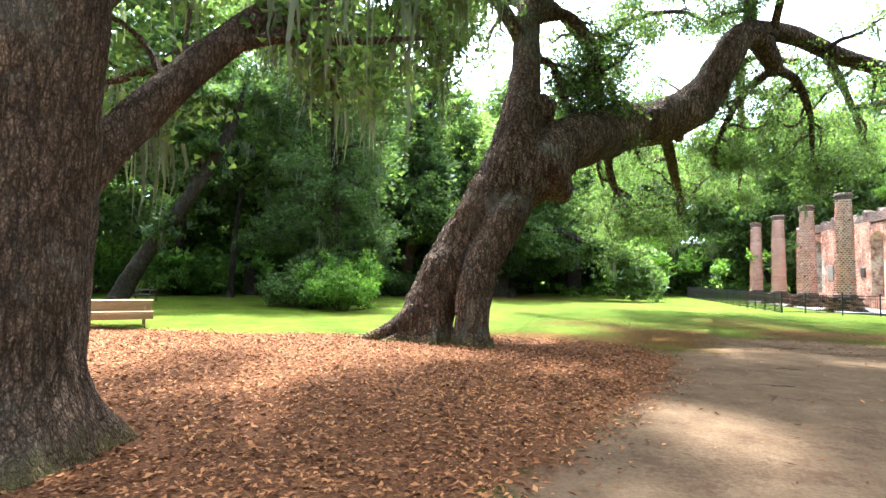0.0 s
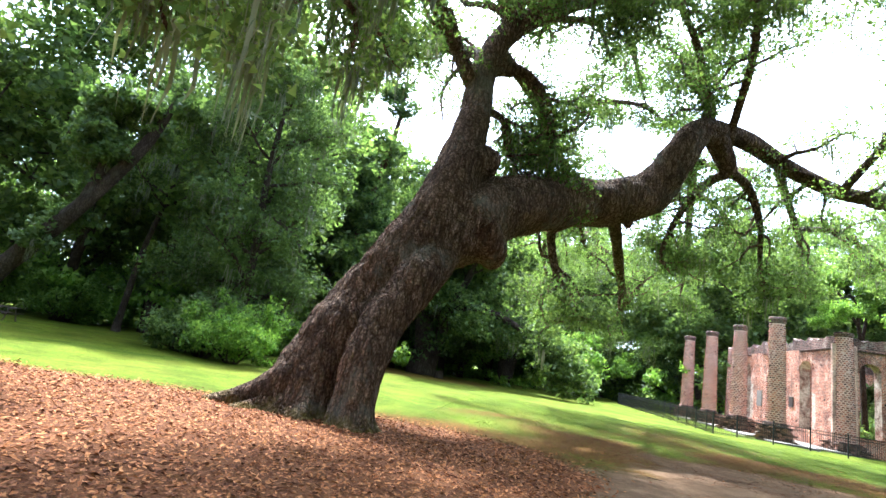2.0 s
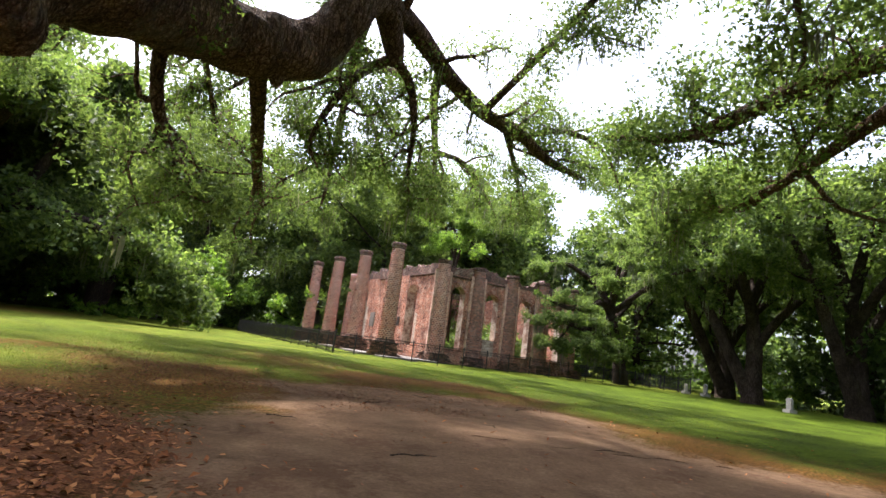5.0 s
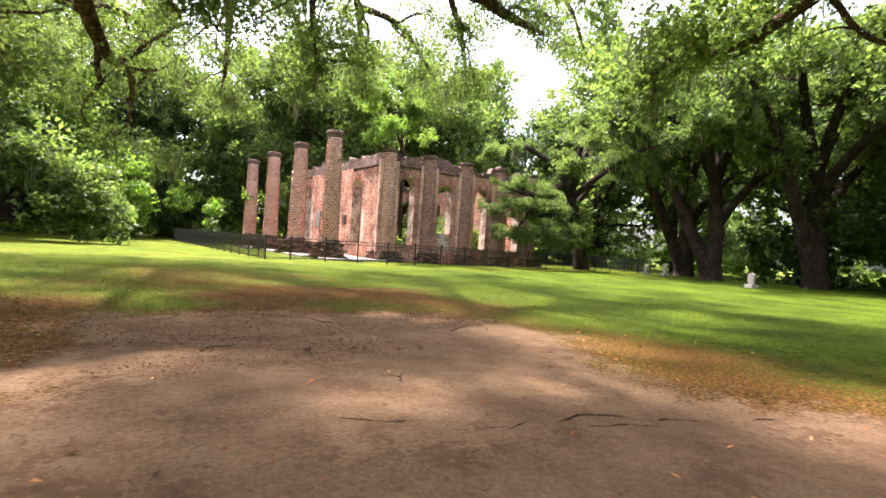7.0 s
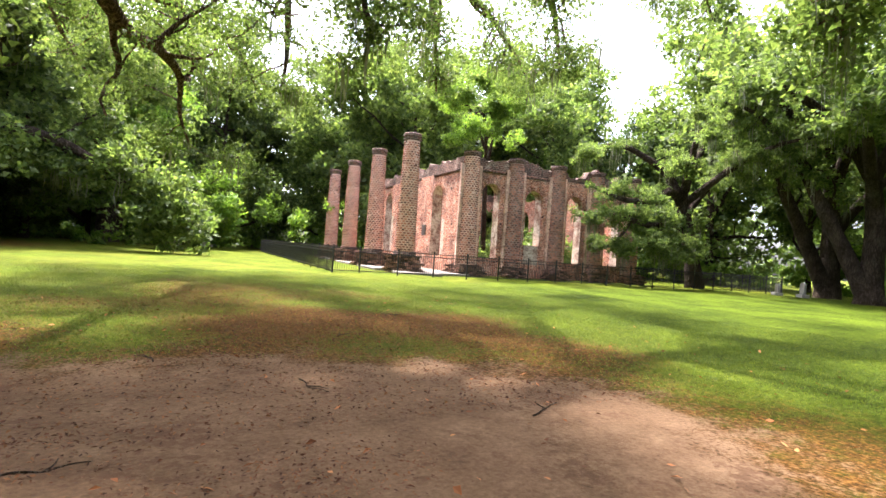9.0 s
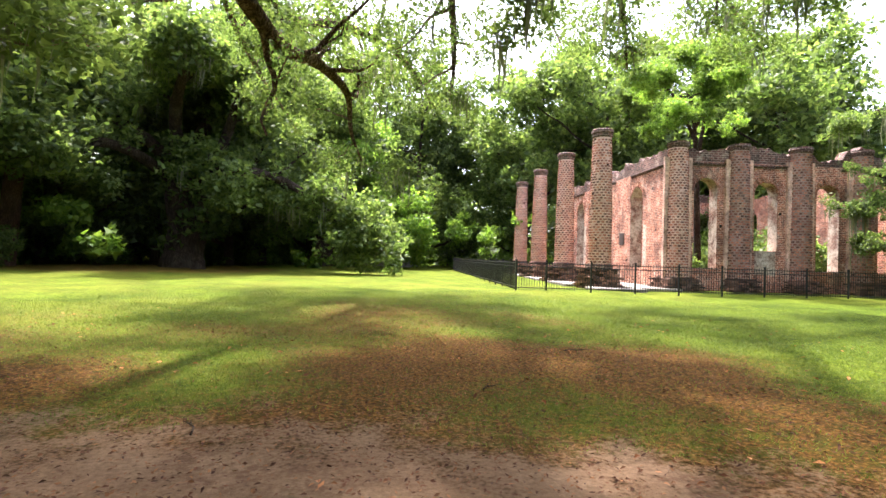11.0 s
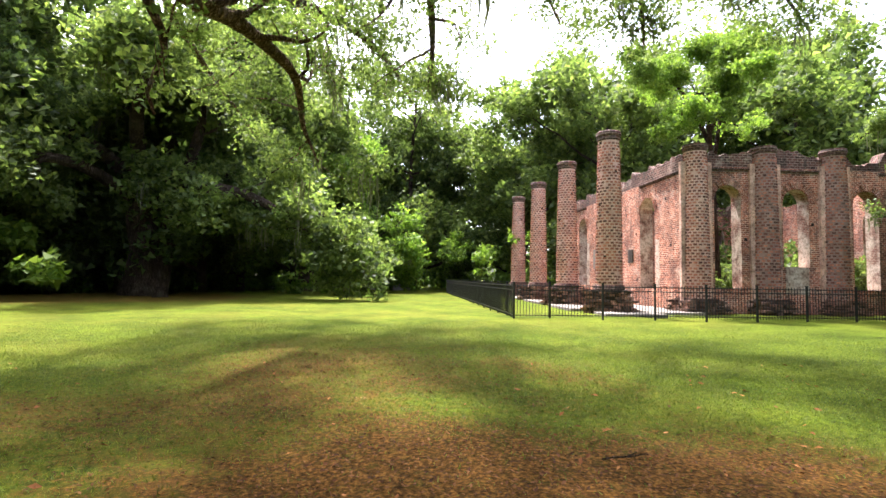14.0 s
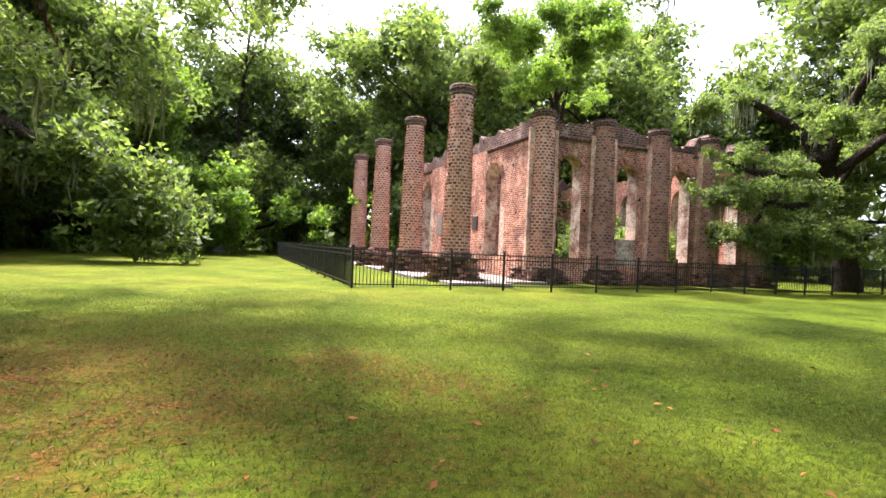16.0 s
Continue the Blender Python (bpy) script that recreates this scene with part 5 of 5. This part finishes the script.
# bough of a tree that stands inside the walls and hangs over the corner
limbed_tree("young_oak", (13.6, 8.8, 0.0), [
    ([(0, 0, -0.1), (-0.1, 0.1, 4.0), (-0.4, -0.2, 8.0)], [0.24, 0.2, 0.14]),
    ([(-0.4, -0.2, 7.8), (-1.6, -1.8, 10.4), (-3.0, -3.6, 11.0), (-4.6, -4.8, 10.0), (-5.0, -5.2, 8.6)], [0.13, 0.11, 0.09, 0.06, 0.02]),
    ([(-0.8, -0.8, 9.0), (-2.6, -1.4, 11.6), (-4.6, -2.2, 12.6), (-6.2, -3.2, 12.0)], [0.11, 0.09, 0.06, 0.02]),
    ([(-1.2, -1.2, 9.6), (-1.0, -3.0, 11.8), (-1.4, -5.0, 12.2), (-2.0, -6.4, 11.0)], [0.11, 0.09, 0.06, 0.02]),
    ([(-0.4, -0.2, 7.8), (-0.4, -1.0, 10.6), (-1.0, -2.4, 12.8), (-2.2, -3.2, 13.8)], [0.12, 0.1, 0.07, 0.03]),
], "young oak inside the ruin with bright hanging foliage", 40000, 0.13, LEAF_FRESH_SUNLIT, 61, 0.85, 0, None, 7, 2.0)

# ---- trunks and thickets at the wood's edge ----
slant = limbed_tree("leaning_tree", (-48.2, -6.5, 0.0), [
    ([(0, 0, -0.2), (1.6, 0.8, 3.4), (4.4, 2.2, 8.4), (7.0, 3.4, 14.0), (8.2, 4.0, 19.0)], [0.75, 0.6, 0.5, 0.4, 0.08]),
    ([(4.4, 2.2, 8.4), (5.0, 2.4, 12.0), (4.4, 2.0, 17.0)], [0.36, 0.28, 0.06]),
], "dark slanting tree trunk at the wood's edge", 16000, 0.34, LEAF_DARK, 71, 1.5, 130)
slant.matrix_basis = pose(-38.6, -15.4, 0) @ Matrix.Scale(0.76, 4)
limbed_tree("slender_tree", (-42.0, 1.8, 0.0), [
    ([(0, 0, -0.2), (-0.2, 0, 4.0), (0.2, 0.2, 8.4), (1.8, 1.0, 13.0), (3.6, 1.8, 17.0)], [0.62, 0.46, 0.42, 0.32, 0.06]),
    ([(0.4, 0.3, 9.0), (-1.8, 0.6, 13.0), (-3.4, 0.8, 18.0)], [0.3, 0.22, 0.05]),
], "slim dark trunk with a forked top", 16000, 0.34, LEAF_DARK, 72, 1.5, 130)
limbed_tree("pine", (-30.6, 11.8, 0.0), [
    ([(0, 0, -0.2), (0.3, 0.2, 6.0), (0.9, 0.6, 14.0), (2.2, 1.4, 24.0), (2.6, 1.6, 30.0)], [0.62, 0.5, 0.42, 0.3, 0.06]),
    ([(0.3, 0.2, 6.0), (1.4, 0.4, 10.0), (3.0, 0.8, 15.0)], [0.3, 0.24, 0.05]),
], "tall reddish pine trunk among the oaks", 12000, 0.34, LEAF_DARK, 73, 1.5, 30, BARK_RED)
# sunlight on this thicket is put into its brighter leaf colour
SHRUB_A = shrub("thicket", 81, 3.4, 4.4, LEAF_FRESH_SUNLIT, 8000, 0.24, "dense light green thicket at the wood's edge")
SHRUB_A.matrix_basis = pose(-35.5, 7.6, 0)
SHRUB_B = shrub("thicket", 82, 2.6, 3.0, LEAF_OAK, 6000, 0.24, "low green undergrowth beside the trunks")
SHRUB_B.matrix_basis = pose(-30.5, 9.0, 0)
for x, y, turn, big in ((-25.6, -12.6, 45, 0.8), (-27.6, -12.0, 60, 0.9), (-29.6, -11.0, 200, 0.8), (-46, -2, 90, 1.1), (-54, -4, 10, 1.3), (-52, -14, 200, 1.2), (-44, 12, 300, 1.2), (-36, 26, 20, 1.0), (-60, 4, 30, 1.4), (15.5, 9.5, 20, 1.1), (19.0, 10.0, 200, 1.3), (21.5, 8.6, 100, 1.0), (18.0, 16.0, 40, 1.3)):
    copy_thing(SHRUB_A if turn % 20 else SHRUB_B, pose(x, y, 0, 0, 0, turn) @ Matrix.Scale(big, 4))

dark = wild_tree("dark_oak", 74, 25, 5.2, LEAF_DARK, 36000, 0.22, "dense dark oak hung with moss behind the leaning oak", moss=260, puff=1.5, low=0.06, limbs=22, radius=0.34, forks=0)
dark.matrix_basis = pose(-29.4, -6.6, 0)
mossy = wild_tree("dark_oak", 75, 25, 6.5, LEAF_OAK, 15000, 0.2, "tall dark oak with mossy drooping boughs", moss=300, puff=1.4, low=0.46, limbs=18, radius=0.24, lean=(1.2, 0.6))
mossy.matrix_basis = pose(-40.5, -3.0, 0)
WOODS = [
    wild_tree("wood_tree", 91, 24, 9.5, LEAF_OAK, 21000, 0.43, "tall leafy tree in the surrounding wood", moss=18, puff=2.1, low=0.12, group="surrounding wood"),
    wild_tree("wood_tree", 92, 27, 9.5, LEAF_OAK, 21000, 0.43, "tall leafy tree in the surrounding wood", moss=18, puff=2.2, low=0.10, group="surrounding wood"),
    wild_tree("wood_tree", 93, 20, 9.5, LEAF_DARK, 21000, 0.43, "dark leafy tree in the surrounding wood", moss=20, puff=2.2, low=0.08, group="surrounding wood"),
    wild_tree("wood_tree", 94, 29, 9.0, LEAF_OAK, 21000, 0.43, "tall leafy tree in the surrounding wood", moss=15, puff=2.1, low=0.15, group="surrounding wood"),
]
spots = [(-20, 29), (-28, 37), (-13, 45), (-31, 17), (-18, 37), (-40, 9), (-46, -1), (-33, 23), (-39, 17), (-24, 31), (-52, -10), (-36, -1), (-62, -16), (-57, -24), (-66, -30), (-55, 6), (-50, 14), (-60, 18), (-44, 20), (-40, 26), (-46, 32), (-32, 32), (-34, 42), (-26, 40), (-22, 50), (-12, 50), (-8, 58), (2, 56), (-2, 48), (10, 48), (18, 46),
         (10, 38), (22, 38), (30, 34), (14, 30), (30, 24), (36, 30), (42, 22), (44, 12), (50, 16), (50, 4), (54, -6), (48, -12), (46, -22), (52, -30), (40, -32), (44, -42), (34, -44), (-68, -6), (-70, 10), (-58, -36), (-40, -54), (-18, -58), (6, -56), (24, -52), (-16, 62), (26, 52), (38, 44), (-30, 56), (-22, 27), (-30, 28), (-34, 12), (-28, 24), (-38, 22)]
for k, (x, y) in enumerate(spots):
    m = pose(x + rng.uniform(-1.5, 1.5), y + rng.uniform(-1.5, 1.5), 0, 0, 0, rng.uniform(0, 360)) @ Matrix.Scale(rng.uniform(0.92, 1.17), 4)
    kind = WOODS[(k * 3 + k // 5) % 4]
    if k < 4:
        WOODS[k].matrix_basis = m
    else:
        copy_thing(kind, m)


def build_far_wood():
    """The wood behind: a deep ring of foliage, too far to part."""
    r = np.random.default_rng(101)
    n = 1500
    th, far = r.uniform(0, 2 * np.pi, n), r.uniform(72, 96, n)
    c = np.stack([-6 + far * np.cos(th), -2 + far * np.sin(th), 19 * r.uniform(0.02, 1.0, n) ** 1.5], -1)
    me = leaves_mesh("far_wood", puffs(c, 4.2, 110000, r, 0.9, 5), 1.05, LEAF_OAK, 0.6, r, 0.7, True)
    tagged(new("far_wood", me), "dense green wood closing the clearing", "wood", kind="stuff")


build_far_wood()


def build_undergrowth():
    """Saplings and brush under the wood's edge, too many to part."""
    r = np.random.default_rng(131)
    c = []
    for x, y in spots:
        for _ in range(7):
            c.append((x + r.normal() * 4.0, y + r.normal() * 4.0, r.uniform(0.2, 1.0) ** 2 * 5.0))
    # brighter leaf colour paints the undergrowth as sunlit
    me = leaves_mesh("undergrowth", puffs(np.array(c), 2.0, 125000, r, 0.8), 0.42, LEAF_FRESH_SUNLIT, 0.6, r, 0.7, True)
    tagged(new("undergrowth", me), "tangled green undergrowth below the trees", "undergrowth", kind="stuff")


build_undergrowth()

# ---- things on the lawn ----


def headstone(at, turn, wide, tall, label, arched=True, base=True):
    s = thing("headstone", label, "gravestone", (*at, 0), turn)
    bm = bmesh.new()
    n = 12
    prof = [(-wide / 2, 0.0), (wide / 2, 0.0), (wide / 2, tall - wide * 0.3)]
    prof += [(wide / 2 * math.cos(a), tall - wide * 0.3 + wide * 0.3 * math.sin(a)) for a in np.linspace(0, math.pi, n)[1:-1]] if arched else [(wide / 2, tall), (-wide / 2, tall)]
    prof += [(-wide / 2, tall - wide * 0.3)]
    vs = [bm.verts.new((x, -0.07, z)) for x, z in prof]
    f = bm.faces.new(vs)
    out = bmesh.ops.extrude_face_region(bm, geom=[f])
    bmesh.ops.translate(bm, vec=(0, 0.14, 0), verts=[v for v in out["geom"] if isinstance(v, bmesh.types.BMVert)])
    bmesh.ops.recalc_face_normals(bm, faces=bm.faces[:])
    part("stone", bm, STONE, s)
    if base:
        boxed("foot", (-wide * 0.7, -0.25, -0.05), (wide * 0.7, 0.25, 0.22), STONE, s, "", 0.02)
    return s


headstone((-5.1, 40.5), 5, 0.95, 1.9, "tall weathered pale gravestone on a plinth", False)
headstone((-8.2, 41.5), -4, 0.7, 0.9, "small round-topped grey gravestone")
headstone((-4.0, 47.0), 0, 0.7, 0.8, "small round-topped grey gravestone")
headstone((26.4, -13.2), 60, 0.5, 0.95, "leaning pale gravestone in the shade")
headstone((33.0, -1.6), 50, 0.7, 0.9, "small grey gravestone by the fence")
headstone((34.4, 0.0 - 2.6), 50, 0.8, 1.1, "grey gravestone near the oak")

stump = thing("tree_stump", "short weathered grey tree stump", "stump", (-20.0, 15.6, 0))
v_, q_, c_ = tube(spline([(0, 0, -0.1), (0.02, 0, 0.3), (0, 0.03, 0.62)], 10), [0.52, 0.48, 0.45, 0.44, 0.43, 0.42, 0.41, 0.41, 0.4, 0.4], 24, 0.15, 4.0)
hang(new("wood", tubes_mesh("wood", [(v_, q_, c_)], BARK_FAR)), stump)


def picnic_table(at, turn, timber, label):
    """A table with two benches on A-frame legs."""
    t = thing("picnic_table", label, "table", (*at, 0), turn)
    for k in range(5):
        boxed("top_plank", (-0.95, -0.38 + k * 0.155, 0.72), (0.95, -0.235 + k * 0.155, 0.765), timber, t)
    for s in (-1, 1):
        for k in range(2):
            y0 = s * 0.62 + (k * 0.15 - 0.15)
            boxed("bench_plank", (-0.95, y0, 0.42), (0.95, y0 + 0.14, 0.46), timber, t)
    for x in (-0.68, 0.68):
        boxed("bearer", (x - 0.02, -0.78, 0.35), (x + 0.02, 0.78, 0.42), timber, t)
        boxed("cleat", (x - 0.02, -0.36, 0.65), (x + 0.02, 0.36, 0.72), timber, t)
        for s in (-1, 1):
            m = Matrix.Translation((x + 0.045, s * 0.45, 0.36)) @ Matrix.Rotation(s * 0.42, 4, 'X')
            boxed("leg", (-0.02, -0.045, -0.42), (0.02, 0.045, 0.42), timber, t, "", 0.006, m)
    return t


pale_table = picnic_table((-28.6, -24.2), 48, TIMBER, "pale weathered timber picnic table with boarded sides")
for k in (-1, 1):
    boxed("apron", (-0.9, 0.36 * k - 0.02, 0.44), (0.9, 0.36 * k + 0.02, 0.715), TIMBER, pale_table, "", 0.006)
    boxed("bench_front", (-0.93, 0.79 * k - 0.02, 0.24), (0.93, 0.79 * k + 0.02, 0.415), TIMBER, pale_table, "", 0.006)
pale_table.matrix_basis = pose(-28.6, -24.2, 0, 0, 0, 48) @ Matrix.Scale(1.2, 4)
picnic_table((-41.3, -10.9), 20, TIMBER_DARK, "dark timber picnic table in the shade")

def twig(at, turn, length, seed):
    r = np.random.default_rng(seed)
    s = thing("fallen_twig", "thin dark crooked twig lying on the ground", "twig", (*at, 0.02), turn, "fallen twigs")
    line = wander((0, 0, 0), (1, 0, 0), length, r, 6, 0.22)
    line[:, 2] = 0.004 + 0.012 * np.abs(np.sin(np.arange(len(line))))
    side = wander(line[3], (0.8, 0.7, 0), length * 0.4, r, 4, 0.2)
    side[:, 2] = 0.008
    hang(new("stick", tubes_mesh("stick", [tube(spline(line, 12), np.linspace(0.009, 0.003, 12), 6), tube(spline(side, 8), np.linspace(0.007, 0.003, 8), 5)], BARK_FAR)), s)


for k, (x, y, turn, length) in enumerate(((-6.6, -24.2, 20, 1.1), (-4.9, -24.8, 150, 0.8), (-5.6, -23.6, 80, 0.5), (-8.4, -25.4, 10, 0.6), (-9.6, -29.0, 60, 0.5), (-10.4, -32.4, 120, 0.45), (-8.8, -27.6, 200, 0.7), (-7.0, -21.4, 30, 0.5), (-5.0, -19.6, 300, 0.6), (-4.0, -17.2, 70, 0.4), (-2.4, -14.8, 15, 0.5), (-6.4, -18.6, 100, 0.45), (-3.2, -21.2, 40, 0.6), (-9.2, -23.2, 330, 0.5))):
    twig((x, y), turn, length, 200 + k)

root = thing("tree_root", "dark thin gnarled roots breaking through bare dirt", "root")
for at, wide in (([(-6.6, -24.3), (-6.3, -24.55), (-6.0, -24.65), (-5.75, -24.95), (-5.5, -25.05)], 0.013),
                 ([(-5.6, -25.1), (-5.25, -25.02), (-5.0, -25.12), (-4.7, -25.08), (-4.4, -25.22), (-4.2, -25.42), (-4.0, -25.46), (-3.8, -25.6)], 0.022),
                 ([(-3.85, -25.55), (-3.6, -25.68), (-3.3, -25.78), (-3.0, -25.85), (-2.5, -26.1), (-1.6, -26.5)], 0.018),
                 ([(-5.0, -25.12), (-4.8, -25.35), (-4.5, -25.42), (-4.1, -25.7)], 0.011)):
    line = spline([(x, y, float(ground_height(np.array(x), np.array(y))) + 0.5 * wide * (math.sin(9 * x + 4 * y) - 0.4)) for x, y in at], 36)
    hang(new("root_strand", tubes_mesh("root_strand", [tube(line, wide * 0.62 * (0.75 + 0.45 * np.sin(np.arange(36) * 0.7)) * np.interp(np.arange(36), [0, 5, 28, 35], [0.3, 1, 1, 0.3]), 9, 0.7, 6.0)], BARK_RED)), root)

# ---- loose cover on the ground ----


def build_litter():
    """Fallen leaves: curled, lying every way."""
    r = np.random.default_rng(111)

    def lay(n, lo, hi, want, size):
        x, y = r.uniform(lo[0], hi[0], n), r.uniform(lo[1], hi[1], n)
        keep = want(x, y)
        x, y = x[keep], y[keep]
        return np.stack([x, y, ground_height(x, y) + r.uniform(0.006, 0.03, len(x))], -1), np.full(len(x), size)

    full, s1 = lay(150000, (-34, -42), (-10, -20.8), lambda x, y: inside(LITTER_EDGE, x, y) + r.normal(size=len(x)) * 0.35 > 0, 0.085)
    near, s2 = lay(3200, (-16, -42), (4, -10), lambda x, y: r.uniform(size=len(x)) < 0.5, 0.075)
    clot, s4 = lay(9000, (-8.4, -23.2), (-4.2, -20.2), lambda x, y: np.min([np.hypot((x - a) / 0.8, (y - c) / 0.5) + r.normal(size=len(x)) * 0.3 for a, c in ((-7.4, -22.2), (-7.0, -21.1), (-5.9, -22.1), (-5.2, -21.8))], axis=0) < 0.8, 0.034)
    worn, s3 = lay(60000, (-12, -21), (1.5, -8), lambda x, y: r.uniform(size=len(x)) < np.clip(covers(x, y)[2] * 1.6 - 0.6, 0, 1) * 0.75, 0.04)
    def drop(name, p, s, mat, label):
        n = len(p)
        th = r.uniform(0, 2 * np.pi, n)
        d = np.stack([np.cos(th), np.sin(th), r.normal(size=n) * 0.22], -1)
        side = np.stack([-np.sin(th), np.cos(th), r.normal(size=n) * 0.3], -1)
        s = (s * r.uniform(0.6, 1.3, n))[:, None]
        lift = np.array([0, 0, 1.0]) * s * r.uniform(-0.05, 0.28, n)[:, None]
        w = s * r.uniform(0.17, 0.26, n)[:, None]
        v = np.stack([p - d * s * 0.5, p + side * w + lift, p + d * s * 0.5 + lift * 0.5, p - side * w + lift * 0.6], 1)
        tagged(new(name, np_mesh(name, v.reshape(-1, 3), np.arange(4 * n).reshape(-1, 4), mat)), label, "leaves", kind="stuff")

    drop("leaf_litter", np.vstack([full, near]), np.concatenate([s1, s2]), LITTER, "brown curled oak leaves covering the ground")
    drop("leaf_debris", np.vstack([clot, worn]), np.concatenate([s4, s3]), DEBRIS, "dark reddish leaf crumbs among thin grass")


def build_grass():
    """Short lawn blades along the walk, thinner where the ground is worn."""
    r = np.random.default_rng(121)
    n = 620000
    x, y = r.uniform(-15, 9, n), r.uniform(-22, -1, n)
    pick = r.uniform(size=n) < np.clip(1.25 - np.hypot(x + 3.5, y + 15) / 14, 0, 1)
    x, y = x[pick], y[pick]
    litter, bare, thin = covers(x, y)
    keep = (r.uniform(size=len(x)) > np.clip(thin * 1.5 - 0.45, 0, 0.93)) & (bare < 0.5) & (litter < 0.5)
    x, y = x[keep], y[keep]
    m = len(x)
    p = np.stack([x, y, ground_height(x, y) - 0.004], -1)
    th = r.uniform(0, 2 * np.pi, m)
    w = np.stack([np.cos(th), np.sin(th), 0 * th], -1) * r.uniform(0.0025, 0.006, m)[:, None]
    tip = np.stack([r.normal(size=m) * 0.022, r.normal(size=m) * 0.022, r.uniform(0.016, 0.042, m)], -1)
    v = np.stack([p - w, p + w, p + tip], 1)
    tagged(new("grass", np_mesh("grass", v.reshape(-1, 3), np.arange(3 * m).reshape(-1, 3), BLADE)), "short bright green lawn grass", "grass", kind="stuff")


build_litter()
build_grass()

# ---- the bricks of the portico columns ----
BRICK_ONE = blocks("brick", [((0, 0, 0), (0.03, 0, 0), (0, 0.078, 0), (0, 0, 0.047))], BURNT)
for col, places in COLUMN_BRICKS:
    single = col is COLUMN_BRICKS[-1][0]
    near_side, rest = [], []
    for item in places:
        way = (col.matrix_basis.to_3x3() @ Vector(item[1])).normalized()
        (near_side if single and way.x * -0.4 + way.y * -0.92 > 0.1 and len(near_side) < 300 else rest).append(item)
    for at, out, across, up in near_side:
        one = hang(new("brick", BRICK_ONE), col)
        one.matrix_basis = Matrix.Translation(at) @ Matrix.Rotation(math.atan2(out[1], out[0]), 4, 'Z') @ Matrix.Diagonal((1, float(np.linalg.norm(across)) / 0.078, up[2] / 0.047, 1))
    tagged(hang(new("brickwork", blocks("brickwork", rest, BURNT)), col), kind="stuff")
